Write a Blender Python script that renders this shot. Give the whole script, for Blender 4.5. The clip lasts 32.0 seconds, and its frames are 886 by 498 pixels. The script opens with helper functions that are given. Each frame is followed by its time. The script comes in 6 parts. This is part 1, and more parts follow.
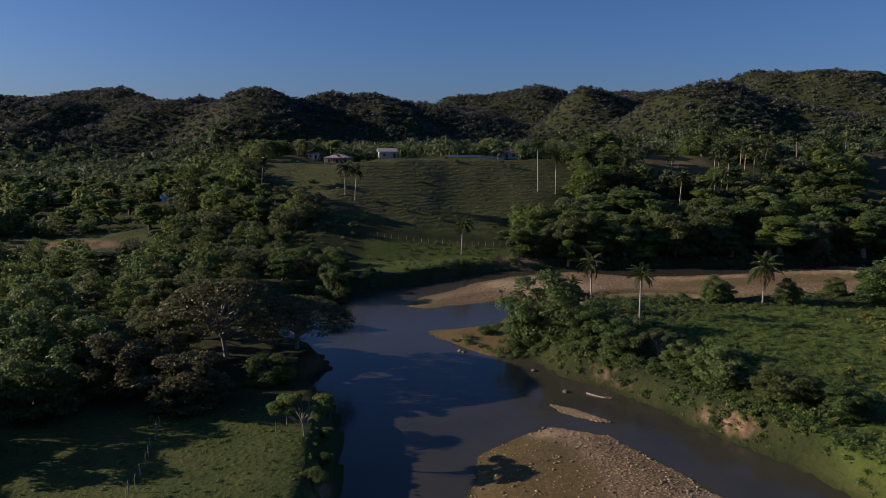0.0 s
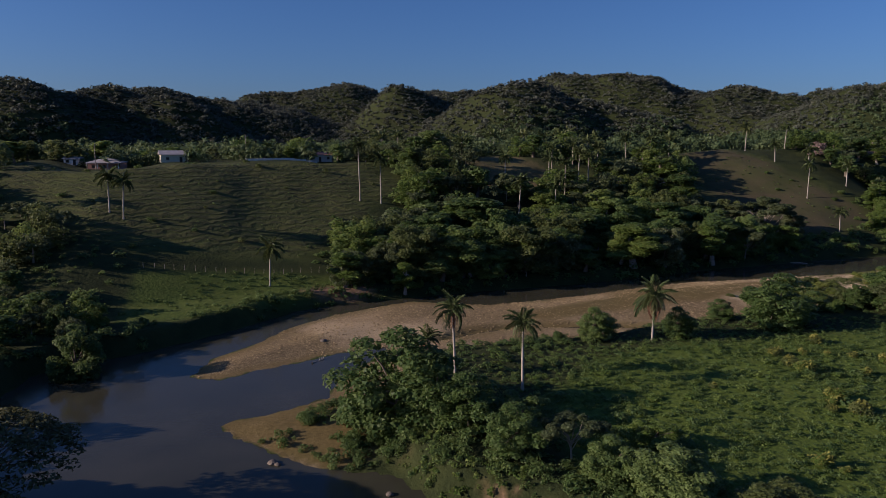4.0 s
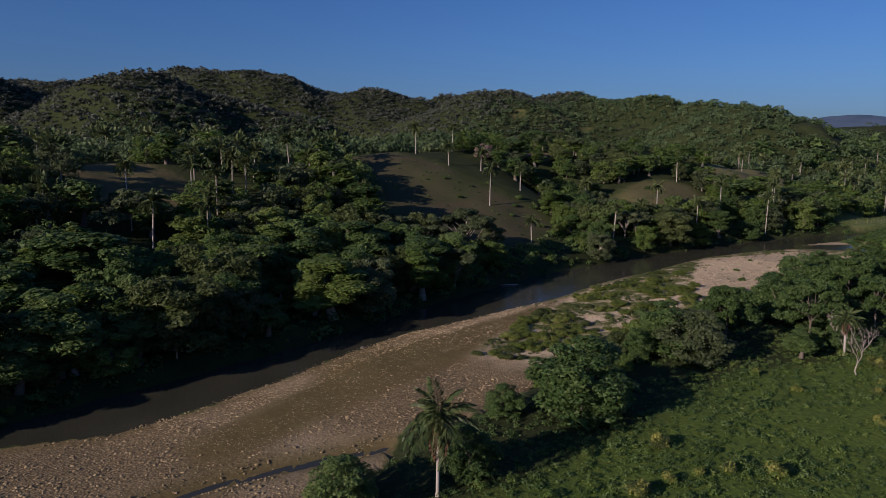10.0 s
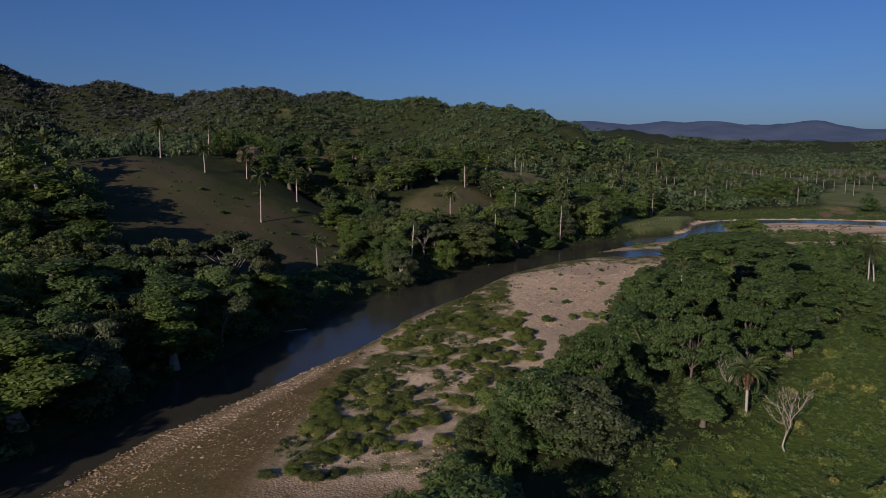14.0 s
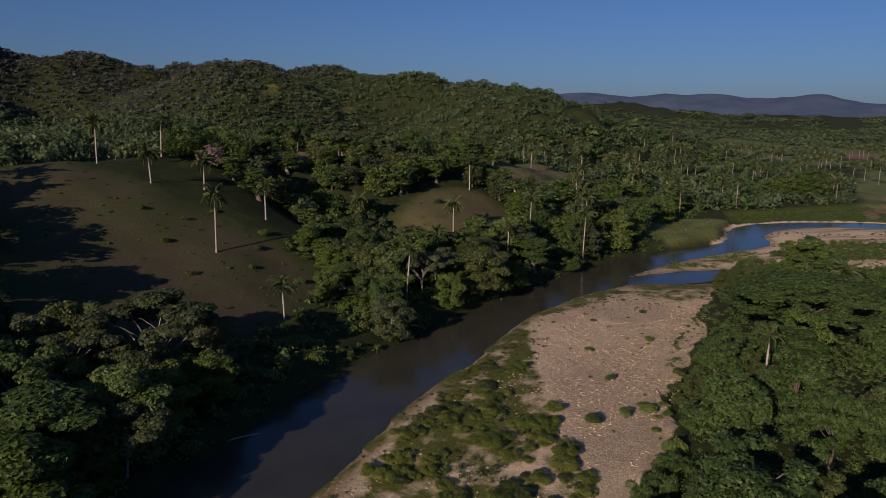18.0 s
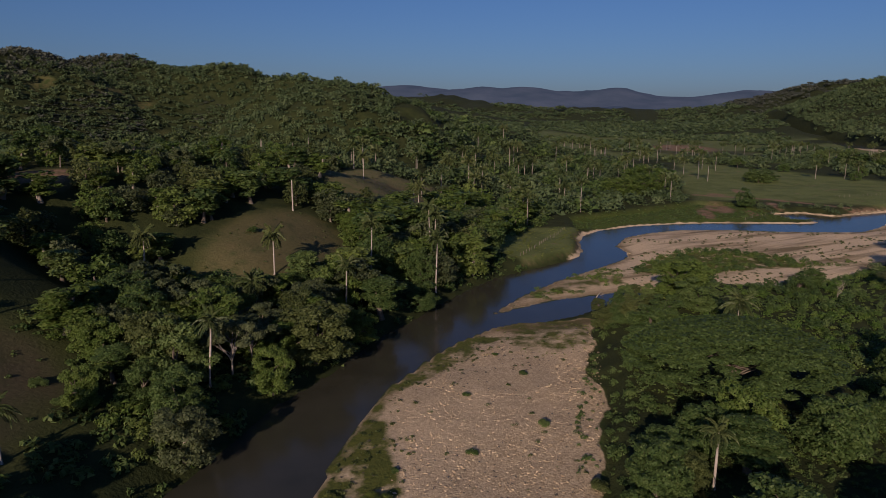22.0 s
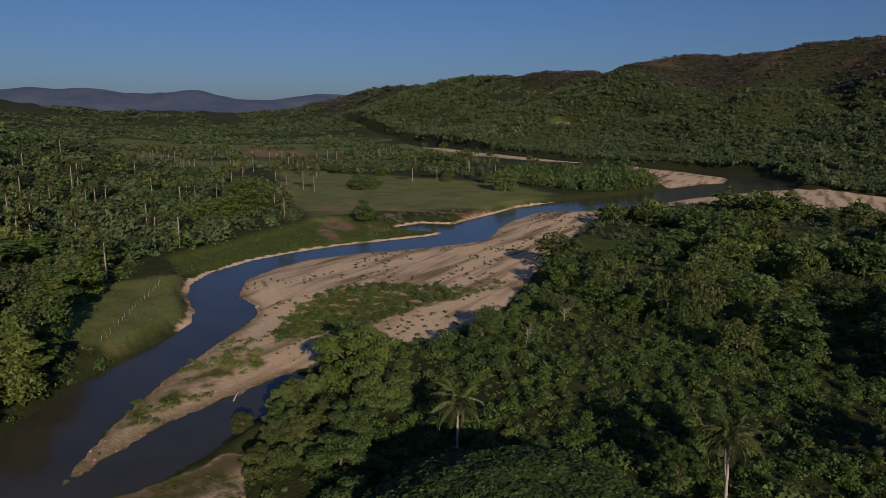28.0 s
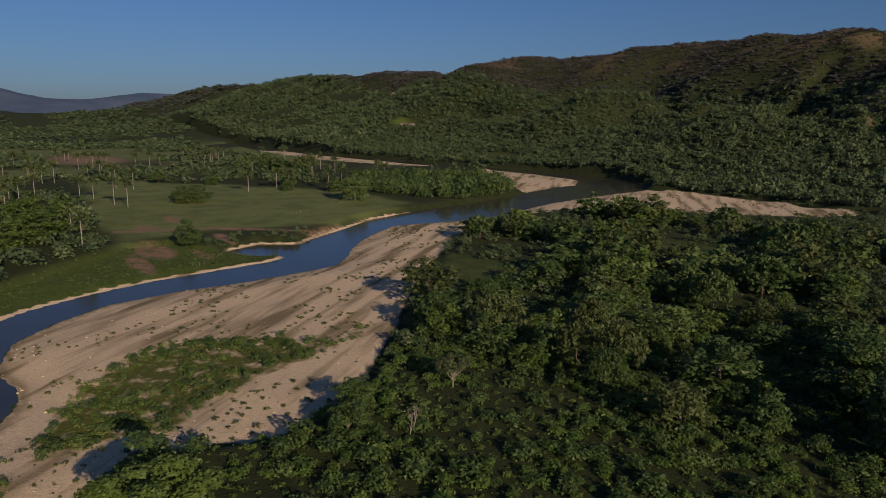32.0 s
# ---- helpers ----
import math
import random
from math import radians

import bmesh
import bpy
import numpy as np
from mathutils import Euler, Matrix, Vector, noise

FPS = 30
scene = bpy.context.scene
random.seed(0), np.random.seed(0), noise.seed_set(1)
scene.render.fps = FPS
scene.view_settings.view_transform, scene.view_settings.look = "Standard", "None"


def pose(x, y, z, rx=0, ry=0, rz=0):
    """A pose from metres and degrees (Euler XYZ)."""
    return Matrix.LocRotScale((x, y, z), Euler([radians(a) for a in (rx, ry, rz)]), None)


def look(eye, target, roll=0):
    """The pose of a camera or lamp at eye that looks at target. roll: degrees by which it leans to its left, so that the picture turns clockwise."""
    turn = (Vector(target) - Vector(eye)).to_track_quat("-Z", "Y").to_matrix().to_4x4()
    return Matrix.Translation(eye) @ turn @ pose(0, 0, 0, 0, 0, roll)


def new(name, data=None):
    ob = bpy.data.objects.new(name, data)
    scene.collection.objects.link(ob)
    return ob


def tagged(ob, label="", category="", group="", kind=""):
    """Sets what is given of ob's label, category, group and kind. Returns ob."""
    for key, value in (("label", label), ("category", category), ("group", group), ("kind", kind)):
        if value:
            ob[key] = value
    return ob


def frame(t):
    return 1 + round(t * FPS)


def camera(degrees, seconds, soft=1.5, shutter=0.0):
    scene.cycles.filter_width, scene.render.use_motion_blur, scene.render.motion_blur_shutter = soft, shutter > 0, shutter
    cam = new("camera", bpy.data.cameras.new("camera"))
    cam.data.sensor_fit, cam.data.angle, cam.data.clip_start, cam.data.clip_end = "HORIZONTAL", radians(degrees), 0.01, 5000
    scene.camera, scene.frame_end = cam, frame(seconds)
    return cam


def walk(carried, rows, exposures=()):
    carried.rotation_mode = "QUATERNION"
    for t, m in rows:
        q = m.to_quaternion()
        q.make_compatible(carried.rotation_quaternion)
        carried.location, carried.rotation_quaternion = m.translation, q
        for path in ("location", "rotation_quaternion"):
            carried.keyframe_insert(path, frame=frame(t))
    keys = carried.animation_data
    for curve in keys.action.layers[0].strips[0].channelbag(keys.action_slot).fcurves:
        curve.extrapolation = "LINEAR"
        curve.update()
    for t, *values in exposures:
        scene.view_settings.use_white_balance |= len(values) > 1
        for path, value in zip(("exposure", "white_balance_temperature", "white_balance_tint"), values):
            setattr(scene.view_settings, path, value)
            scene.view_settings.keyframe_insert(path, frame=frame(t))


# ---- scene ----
cam = camera(64.1, 32.0, soft=0.8)
METRES, EYE, TILT, LEAN, TURN = 370.0, 38.3, 0.0, 0.0, 0.0
ROWS = [
    (0.0, 0.0, 0.0, 0.0, 0.04, -8.79, -0.28),
    (0.5, -0.0005, 0.0155, -0.0001, -1.99, -8.76, -0.25),
    (1.0, -0.0008, 0.0311, -0.0002, -3.9, -8.74, -0.25),
    (1.5, -0.0008, 0.0466, -0.0004, -5.84, -8.72, -0.23),
    (2.0, -0.0004, 0.062, -0.0005, -7.76, -8.7, -0.22),
    (2.5, 0.0004, 0.0775, -0.0006, -9.63, -8.68, -0.21),
    (3.0, 0.0016, 0.0929, -0.0007, -11.48, -8.68, -0.21),
    (3.5, 0.0033, 0.1084, -0.0009, -13.35, -8.66, -0.19),
    (5.5, 0.0142, 0.1694, -0.0011, -21.0, -8.63, -0.25),
    (6.0, 0.0183, 0.1844, -0.0012, -22.97, -8.6, -0.25),
    (6.5, 0.0228, 0.1992, -0.0013, -25.01, -8.58, -0.25),
    (7.0, 0.0278, 0.2138, -0.0015, -27.17, -8.57, -0.27),
    (7.5, 0.0333, 0.2282, -0.0016, -29.68, -8.54, -0.28),
    (8.0, 0.0393, 0.2424, -0.0015, -32.52, -8.52, -0.28),
    (8.5, 0.046, 0.2564, -0.0016, -35.46, -8.48, -0.27),
    (9.0, 0.0531, 0.2701, -0.0016, -38.36, -8.46, -0.27),
    (9.5, 0.0607, 0.2834, -0.0017, -41.27, -8.41, -0.27),
    (10.0, 0.0689, 0.2965, -0.0017, -44.29, -8.37, -0.26),
    (10.5, 0.0777, 0.3087, -0.0017, -47.38, -8.33, -0.24),
    (11.0, 0.0873, 0.3211, -0.0019, -50.72, -8.28, -0.26),
    (11.5, 0.0973, 0.3326, -0.0019, -52.92, -8.24, -0.24),
    (12.0, 0.1079, 0.3438, -0.0017, -55.15, -8.23, -0.28),
    (12.5, 0.1193, 0.3545, -0.0019, -57.08, -8.17, -0.28),
    (13.0, 0.1309, 0.3646, -0.0018, -59.09, -8.15, -0.31),
    (13.5, 0.143, 0.3743, -0.0018, -61.17, -8.11, -0.31),
    (14.0, 0.1555, 0.3834, -0.0018, -63.21, -8.08, -0.34),
    (14.5, 0.1684, 0.3923, -0.002, -63.44, -8.06, -0.38),
    (16.5, 0.2232, 0.4232, 0.0117, -63.41, -8.12, -0.7),
    (17.0, 0.237, 0.4304, 0.0162, -63.42, -8.12, -0.77),
    (17.5, 0.2509, 0.4374, 0.0205, -63.43, -8.65, -0.81),
    (18.0, 0.2648, 0.4442, 0.0249, -63.46, -10.49, -0.8),
    (18.5, 0.2791, 0.4511, 0.0293, -63.47, -11.16, -0.83),
    (19.0, 0.293, 0.4579, 0.0323, -63.48, -11.15, -0.84),
    (19.5, 0.307, 0.4644, 0.0333, -63.51, -11.13, -0.85),
    (20.0, 0.3213, 0.4708, 0.0336, -64.71, -11.11, -0.82),
    (20.5, 0.3355, 0.4771, 0.0339, -67.73, -11.08, -0.77),
    (21.0, 0.3502, 0.4834, 0.034, -71.05, -11.03, -0.69),
    (21.5, 0.3646, 0.4895, 0.0347, -74.35, -11.0, -0.63),
    (22.0, 0.3794, 0.4949, 0.035, -77.58, -10.94, -0.55),
    (22.5, 0.3943, 0.5001, 0.0357, -80.86, -10.93, -0.51),
    (23.0, 0.4094, 0.5045, 0.0362, -84.06, -10.87, -0.42),
    (23.5, 0.4244, 0.5083, 0.0368, -86.97, -10.82, -0.38),
    (24.0, 0.4398, 0.5117, 0.0372, -89.91, -10.78, -0.35),
    (24.5, 0.4554, 0.514, 0.0376, -92.79, -10.73, -0.31),
    (25.0, 0.4708, 0.5157, 0.0378, -95.68, -10.68, -0.28),
    (25.5, 0.4864, 0.5165, 0.0381, -98.59, -10.64, -0.2),
    (27.5, 0.548, 0.5126, 0.0392, -108.21, -10.54, -0.08),
    (28.0, 0.5634, 0.5099, 0.0394, -110.25, -10.53, -0.07),
    (28.5, 0.5784, 0.5067, 0.0397, -112.31, -10.51, -0.06),
    (29.0, 0.5938, 0.5024, 0.0397, -114.34, -10.49, -0.04),
    (29.5, 0.6086, 0.4978, 0.0399, -116.23, -10.48, -0.02),
    (30.0, 0.6231, 0.4926, 0.0403, -118.09, -10.48, -0.01),
    (30.5, 0.6377, 0.4868, 0.0404, -119.94, -10.45, -0.0),
    (31.0, 0.6519, 0.4803, 0.0406, -121.78, -10.46, 0.03),
    (31.5, 0.6662, 0.4735, 0.0409, -122.58, -10.46, 0.0),
    (32.0, 0.6802, 0.4661, 0.0411, -122.92, -10.47, -0.03),
]
walk(cam, [(t, pose(0, 0, EYE, TILT, LEAN, TURN) @ pose(METRES * x, METRES * y, METRES * z, 90 + pitch, roll, yaw)) for t, x, y, z, yaw, pitch, roll in ROWS],
     exposures=[(0.0, 0.26, 5700, 26), (9.0, 0.12, 5350, 25), (13.0, -0.16, 5350, 27), (17.5, -0.22, 5750, 28), (24.0, -0.3, 5900, 28), (32.0, -0.2, 6050, 22)])

# ---- light ----
SUN_FROM = (-1.0, 0.07)          # the sun stands low on this side
SUN_UP = 18.5
world = bpy.data.worlds.new("sky")
scene.world = world
world.use_nodes = True
wn = world.node_tree.nodes
sky = wn.new("ShaderNodeTexSky")
sky.sky_type, sky.sun_disc = "NISHITA", False
sky.sun_elevation, sky.sun_rotation = radians(SUN_UP), math.atan2(SUN_FROM[0], SUN_FROM[1])
sky.altitude, sky.air_density, sky.dust_density, sky.ozone_density = 100, 1.0, 1.0, 7.0
wn["Background"].inputs["Strength"].default_value = 0.06
world.node_tree.links.new(sky.outputs[0], wn["Background"].inputs["Color"])
lamp = bpy.data.lights.new("sun", "SUN")
lamp.energy, lamp.angle, lamp.color = 5.0, radians(0.5), (1.0, 0.77, 0.5)
sun = new("sun", lamp)
sun.matrix_world = look((SUN_FROM[0] * 100, SUN_FROM[1] * 100, 100 * math.tan(radians(SUN_UP))), (0, 0, 0))

# ---- materials ----


class Nodes:
    def __init__(self, name):
        self.mat = bpy.data.materials.new(name)
        self.mat.use_nodes = True
        self.tree = self.mat.node_tree
        self.tree.nodes.clear()
        self.out = self.tree.nodes.new("ShaderNodeOutputMaterial")

    def put(self, socket, value):
        if isinstance(value, bpy.types.NodeSocket):
            self.tree.links.new(value, socket)
        elif value is not None:
            socket.default_value = (*value, 1.0) if isinstance(value, tuple) and len(value) == 3 and socket.type == "RGBA" else value

    def node(self, kind, out=0, sets=None, **values):
        n = self.tree.nodes.new("ShaderNode" + kind)
        for k, v in (sets or {}).items():
            if k == "operation":
                n.operation = v
            elif k == "data_type":
                n.data_type = v
            elif k == "attribute_name":
                n.attribute_name = v
            elif k == "feature":
                n.feature = v
        for k, v in values.items():
            key = k.replace("_", " ")
            self.put(n.inputs[int(key[1:])] if key[0] == "i" and key[1:].isdigit() else n.inputs[key], v)
        return n.outputs[out]

    def noise(self, scale, detail=4.0, vec=None, rough=0.55, out=0):
        return self.node("TexNoise", out, Vector=vec, Scale=scale, Detail=detail, Roughness=rough)

    def cells(self, scale, vec=None, out=0, feature="F1"):
        return self.node("TexVoronoi", out, {"feature": feature}, Vector=vec, Scale=scale)

    def mix(self, f, a, b):
        n = self.tree.nodes.new("ShaderNodeMix")
        n.data_type = "RGBA"
        self.put(n.inputs[0], f), self.put(n.inputs[6], a), self.put(n.inputs[7], b)
        return n.outputs[2]

    def ramp(self, v, lo, hi, a=0.0, b=1.0):
        return self.node("MapRange", 0, None, i0=v, i1=lo, i2=hi, i3=a, i4=b)

    def math(self, op, a, b=0.5):
        return self.node("Math", 0, {"operation": op}, i0=a, i1=b)

    def attr(self, name):
        return self.node("Attribute", 2, {"attribute_name": name})

    def place(self):
        return self.node("TexCoord", 3)

    def spot(self):
        return self.node("NewGeometry", 0)

    def bump(self, height, strength=0.5, distance=0.1, normal=None):
        return self.node("Bump", 0, None, Strength=strength, Distance=distance, Height=height, Normal=normal)

    def done(self, color, rough=0.8, normal=None, metal=0.0, spec=0.5, **more):
        p = self.tree.nodes.new("ShaderNodeBsdfPrincipled")
        for k, v in (("Base Color", color), ("Roughness", rough), ("Normal", normal), ("Metallic", metal), ("Specular IOR Level", spec)):
            self.put(p.inputs[k], v)
        for k, v in more.items():
            self.put(p.inputs[k.replace("_", " ")], v)
        self.tree.links.new(p.outputs[0], self.out.inputs[0])
        return self.mat


def leaf_mat(name, dark, mid, light, trans=0.42, rough=0.5, sprigs=2.2, vary=0.6):
    """Foliage: a tone of its own for each tree, and for each leaf."""
    n = Nodes(name)
    tree = n.math("FRACT", n.math("ADD", n.node("ObjectInfo", 5), n.attr("tone")))
    leaf = n.node("NewGeometry", 8)
    c = n.mix(tree, dark, mid)
    c = n.mix(n.ramp(tree, 0.72, 1.0, 0.0, 0.55), c, light)
    # Leaves pale at random, which partly stands in for glints on foliage.
    c = n.mix(n.math("MULTIPLY", n.math("POWER", leaf, 1.9), vary), c, light)
    clump = n.noise(0.35, 2.0, n.spot())
    c = n.mix(n.ramp(clump, 0.42, 0.62, 0.0, 0.3), c, dark)
    sprig = n.node("SeparateXYZ", 0, None, i0=n.cells(sprigs, n.spot(), 1))
    c = n.mix(n.ramp(sprig, 0.25, 1.0, 0.0, 0.38), c, tuple(k * 0.5 for k in dark))
    nrm = n.bump(n.cells(sprigs, n.spot()), 0.7, 0.25 / sprigs)
    p = n.tree.nodes.new("ShaderNodeBsdfPrincipled")
    n.put(p.inputs["Base Color"], c), n.put(p.inputs["Roughness"], rough), n.put(p.inputs["Specular IOR Level"], 0.18), n.put(p.inputs["Normal"], nrm)
    tr = n.tree.nodes.new("ShaderNodeBsdfTranslucent")
    n.put(tr.inputs["Color"], n.mix(0.5, c, light))
    m = n.tree.nodes.new("ShaderNodeMixShader")
    m.inputs[0].default_value = trans
    n.tree.links.new(p.outputs[0], m.inputs[1])
    n.tree.links.new(tr.outputs[0], m.inputs[2])
    n.tree.links.new(m.outputs[0], n.out.inputs[0])
    return n.mat


LEAF = leaf_mat("broad_leaves", (0.0465, 0.0918, 0.027), (0.0967, 0.165, 0.045), (0.219, 0.286, 0.0945))
LEAF_OLIVE = leaf_mat("olive_leaves", (0.0614, 0.0877, 0.027), (0.104, 0.137, 0.0423), (0.209, 0.245, 0.09))
LEAF_BRIGHT = leaf_mat("bright_leaves", (0.0763, 0.138, 0.027), (0.13, 0.204, 0.0414), (0.251, 0.306, 0.09))
LEAF_FRESH = leaf_mat("fresh_leaves", (0.066, 0.142, 0.027), (0.115, 0.205, 0.04), (0.25, 0.33, 0.085), 0.45, 0.45)
LEAF_GREY = leaf_mat("grey_leaves", (0.0651, 0.0918, 0.0378), (0.0977, 0.128, 0.0558), (0.186, 0.219, 0.108))
LEAF_PALM = leaf_mat("palm_leaves", (0.0446, 0.0734, 0.027), (0.0753, 0.106, 0.0369), (0.137, 0.153, 0.0531), 0.15, 0.4)
LEAF_DRY = leaf_mat("dry_fronds", (0.179, 0.092, 0.059), (0.260, 0.131, 0.083), (0.325, 0.170, 0.117), 0.1, 0.8)
# Bluer and paler than near leaves; the colour carries some distance haze.
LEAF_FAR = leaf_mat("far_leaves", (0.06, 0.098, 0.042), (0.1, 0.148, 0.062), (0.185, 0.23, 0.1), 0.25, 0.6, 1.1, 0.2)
LEAF_GROVE = leaf_mat("grove_leaves", (0.0512, 0.0959, 0.027), (0.093, 0.153, 0.0414), (0.186, 0.245, 0.0765), 0.3, 0.55, 1.3, 0.5)
LEAF_BAR = leaf_mat("bar_shrub_leaves", (0.107, 0.158, 0.0288), (0.172, 0.219, 0.045), (0.288, 0.316, 0.09))
LEAF_RAIN = leaf_mat("rain_tree_leaves", (0.0372, 0.0734, 0.0198), (0.0651, 0.114, 0.0297), (0.135, 0.189, 0.0576), 0.34)
# Grey-green scrub, lightened and blued: distance haze put into the leaf colour.
LEAF_HILL = leaf_mat("hazed_hill_scrub_leaves", (0.07, 0.085, 0.064), (0.102, 0.116, 0.088), (0.165, 0.175, 0.135), 0.2, 0.7, 0.9, 0.15)
# Dry brown scrub, its colour also greyed to stand for ridge haze.
LEAF_RIDGE = leaf_mat("dry_ridge_leaves", (0.078, 0.075, 0.066), (0.112, 0.106, 0.096), (0.165, 0.155, 0.14), 0.2, 0.7, 0.9, 0.35)
LEAF_DUSK = leaf_mat("brownish_leaves", (0.0614, 0.0694, 0.027), (0.1, 0.104, 0.0414), (0.195, 0.194, 0.0855), 0.3)
FLOWER = leaf_mat("yellow_flowers", (0.15, 0.165, 0.035), (0.21, 0.215, 0.045), (0.31, 0.3, 0.08), 0.1, 0.7)
PINK_BLOOM = leaf_mat("pale_pink_blossom", (0.25, 0.18, 0.15), (0.32, 0.24, 0.21), (0.42, 0.33, 0.3), 0.1, 0.8)


def plain(name, a, b, scale, rough=0.8, bump=0.3, depth=0.05, spec=0.3, world_space=False):
    n = Nodes(name)
    v = n.spot() if world_space else n.place()
    f = n.noise(scale, 5.0, v)
    big = n.noise(scale * 0.17, 3.0, v)
    c = n.mix(n.ramp(f, 0.3, 0.7), a, b)
    c = n.mix(n.ramp(big, 0.35, 0.75, 0.0, 0.5), c, tuple(k * 0.6 for k in a))
    return n.done(c, rough, n.bump(f, bump, depth), spec=spec)


BARK = plain("bark", (0.085, 0.07, 0.055), (0.17, 0.145, 0.115), 3.0)
BARK_PALE = plain("pale_bark", (0.22, 0.19, 0.16), (0.36, 0.32, 0.27), 2.0)
PALM_BARK = plain("palm_bark", (0.3, 0.27, 0.23), (0.46, 0.42, 0.37), 1.6)
PALM_BARK_FAR = plain("weathered_palm_bark", (0.2, 0.18, 0.15), (0.32, 0.29, 0.25), 1.6)
DEAD_WOOD = plain("bleached_wood", (0.3, 0.265, 0.22), (0.45, 0.4, 0.34), 3.0)
POST_WOOD = plain("weathered_post", (0.26, 0.22, 0.18), (0.38, 0.33, 0.28), 5.0)
STONE = plain("river_stone", (0.1, 0.085, 0.07), (0.2, 0.17, 0.14), 1.5, 0.7)
WALL_WHITE = plain("white_render", (0.62, 0.6, 0.56), (0.78, 0.77, 0.73), 0.8)
WALL_DULL = plain("weathered_render", (0.3, 0.27, 0.22), (0.4, 0.36, 0.3), 0.8)
WALL_PINK = plain("pink_render", (0.48, 0.25, 0.2), (0.58, 0.33, 0.27), 0.8)
WALL_CREAM = plain("cream_render", (0.6, 0.56, 0.42), (0.72, 0.68, 0.52), 0.8)
ROOF_TIN = plain("pale_tin_roof", (0.3, 0.28, 0.28), (0.46, 0.44, 0.44), 0.6, 0.5, spec=0.5)
ROOF_RED = plain("red_tin_roof", (0.2, 0.1, 0.08), (0.28, 0.16, 0.13), 0.6, 0.5)
ROOF_BLUE = plain("blue_tin_roof", (0.16, 0.28, 0.5), (0.24, 0.38, 0.6), 0.6, 0.5)
# Near-black panels: the unlit interior put into the colour of doorways and windows.
DARK_PANEL = plain("dark_opening_panel", (0.02, 0.02, 0.022), (0.035, 0.035, 0.035), 1.0, 0.3, spec=0.5)


def stone_mat():
    n = Nodes("bar_stones")
    r = n.node("NewGeometry", 8)
    c = n.mix(r, (0.105, 0.08, 0.0396), (0.44, 0.345, 0.181))
    c = n.mix(n.ramp(n.noise(0.05, 3.0, n.spot()), 0.4, 0.65, 0.0, 0.55), c, (0.22, 0.165, 0.0903))
    along = n.ramp(n.node("SeparateXYZ", 0, None, i0=n.spot()), 105.0, 175.0, 0.0, 0.75)
    c = n.mix(along, c, n.mix(r, (0.34, 0.265, 0.163), (0.64, 0.525, 0.353)))
    return n.done(c, 0.85, n.bump(n.noise(6.0, 3.0, n.spot()), 0.3, 0.03), spec=0.25)


COBBLE = stone_mat()


def water_mat():
    n = Nodes("river_water")
    v = n.spot()
    small = n.noise(2.2, 3.0, v)
    slow = n.noise(0.09, 3.0, v)
    ripple = n.bump(small, n.ramp(slow, 0.35, 0.65, 0.06, 0.26), 0.06)
    ripple = n.bump(n.noise(0.5, 2.0, v), 0.03, 0.1, ripple)
    c = n.mix(n.ramp(slow, 0.3, 0.7), (0.036, 0.037, 0.026), (0.05, 0.05, 0.036))
    return n.done(c, 0.14, ripple, spec=0.4, IOR=1.33)


WATER = water_mat()


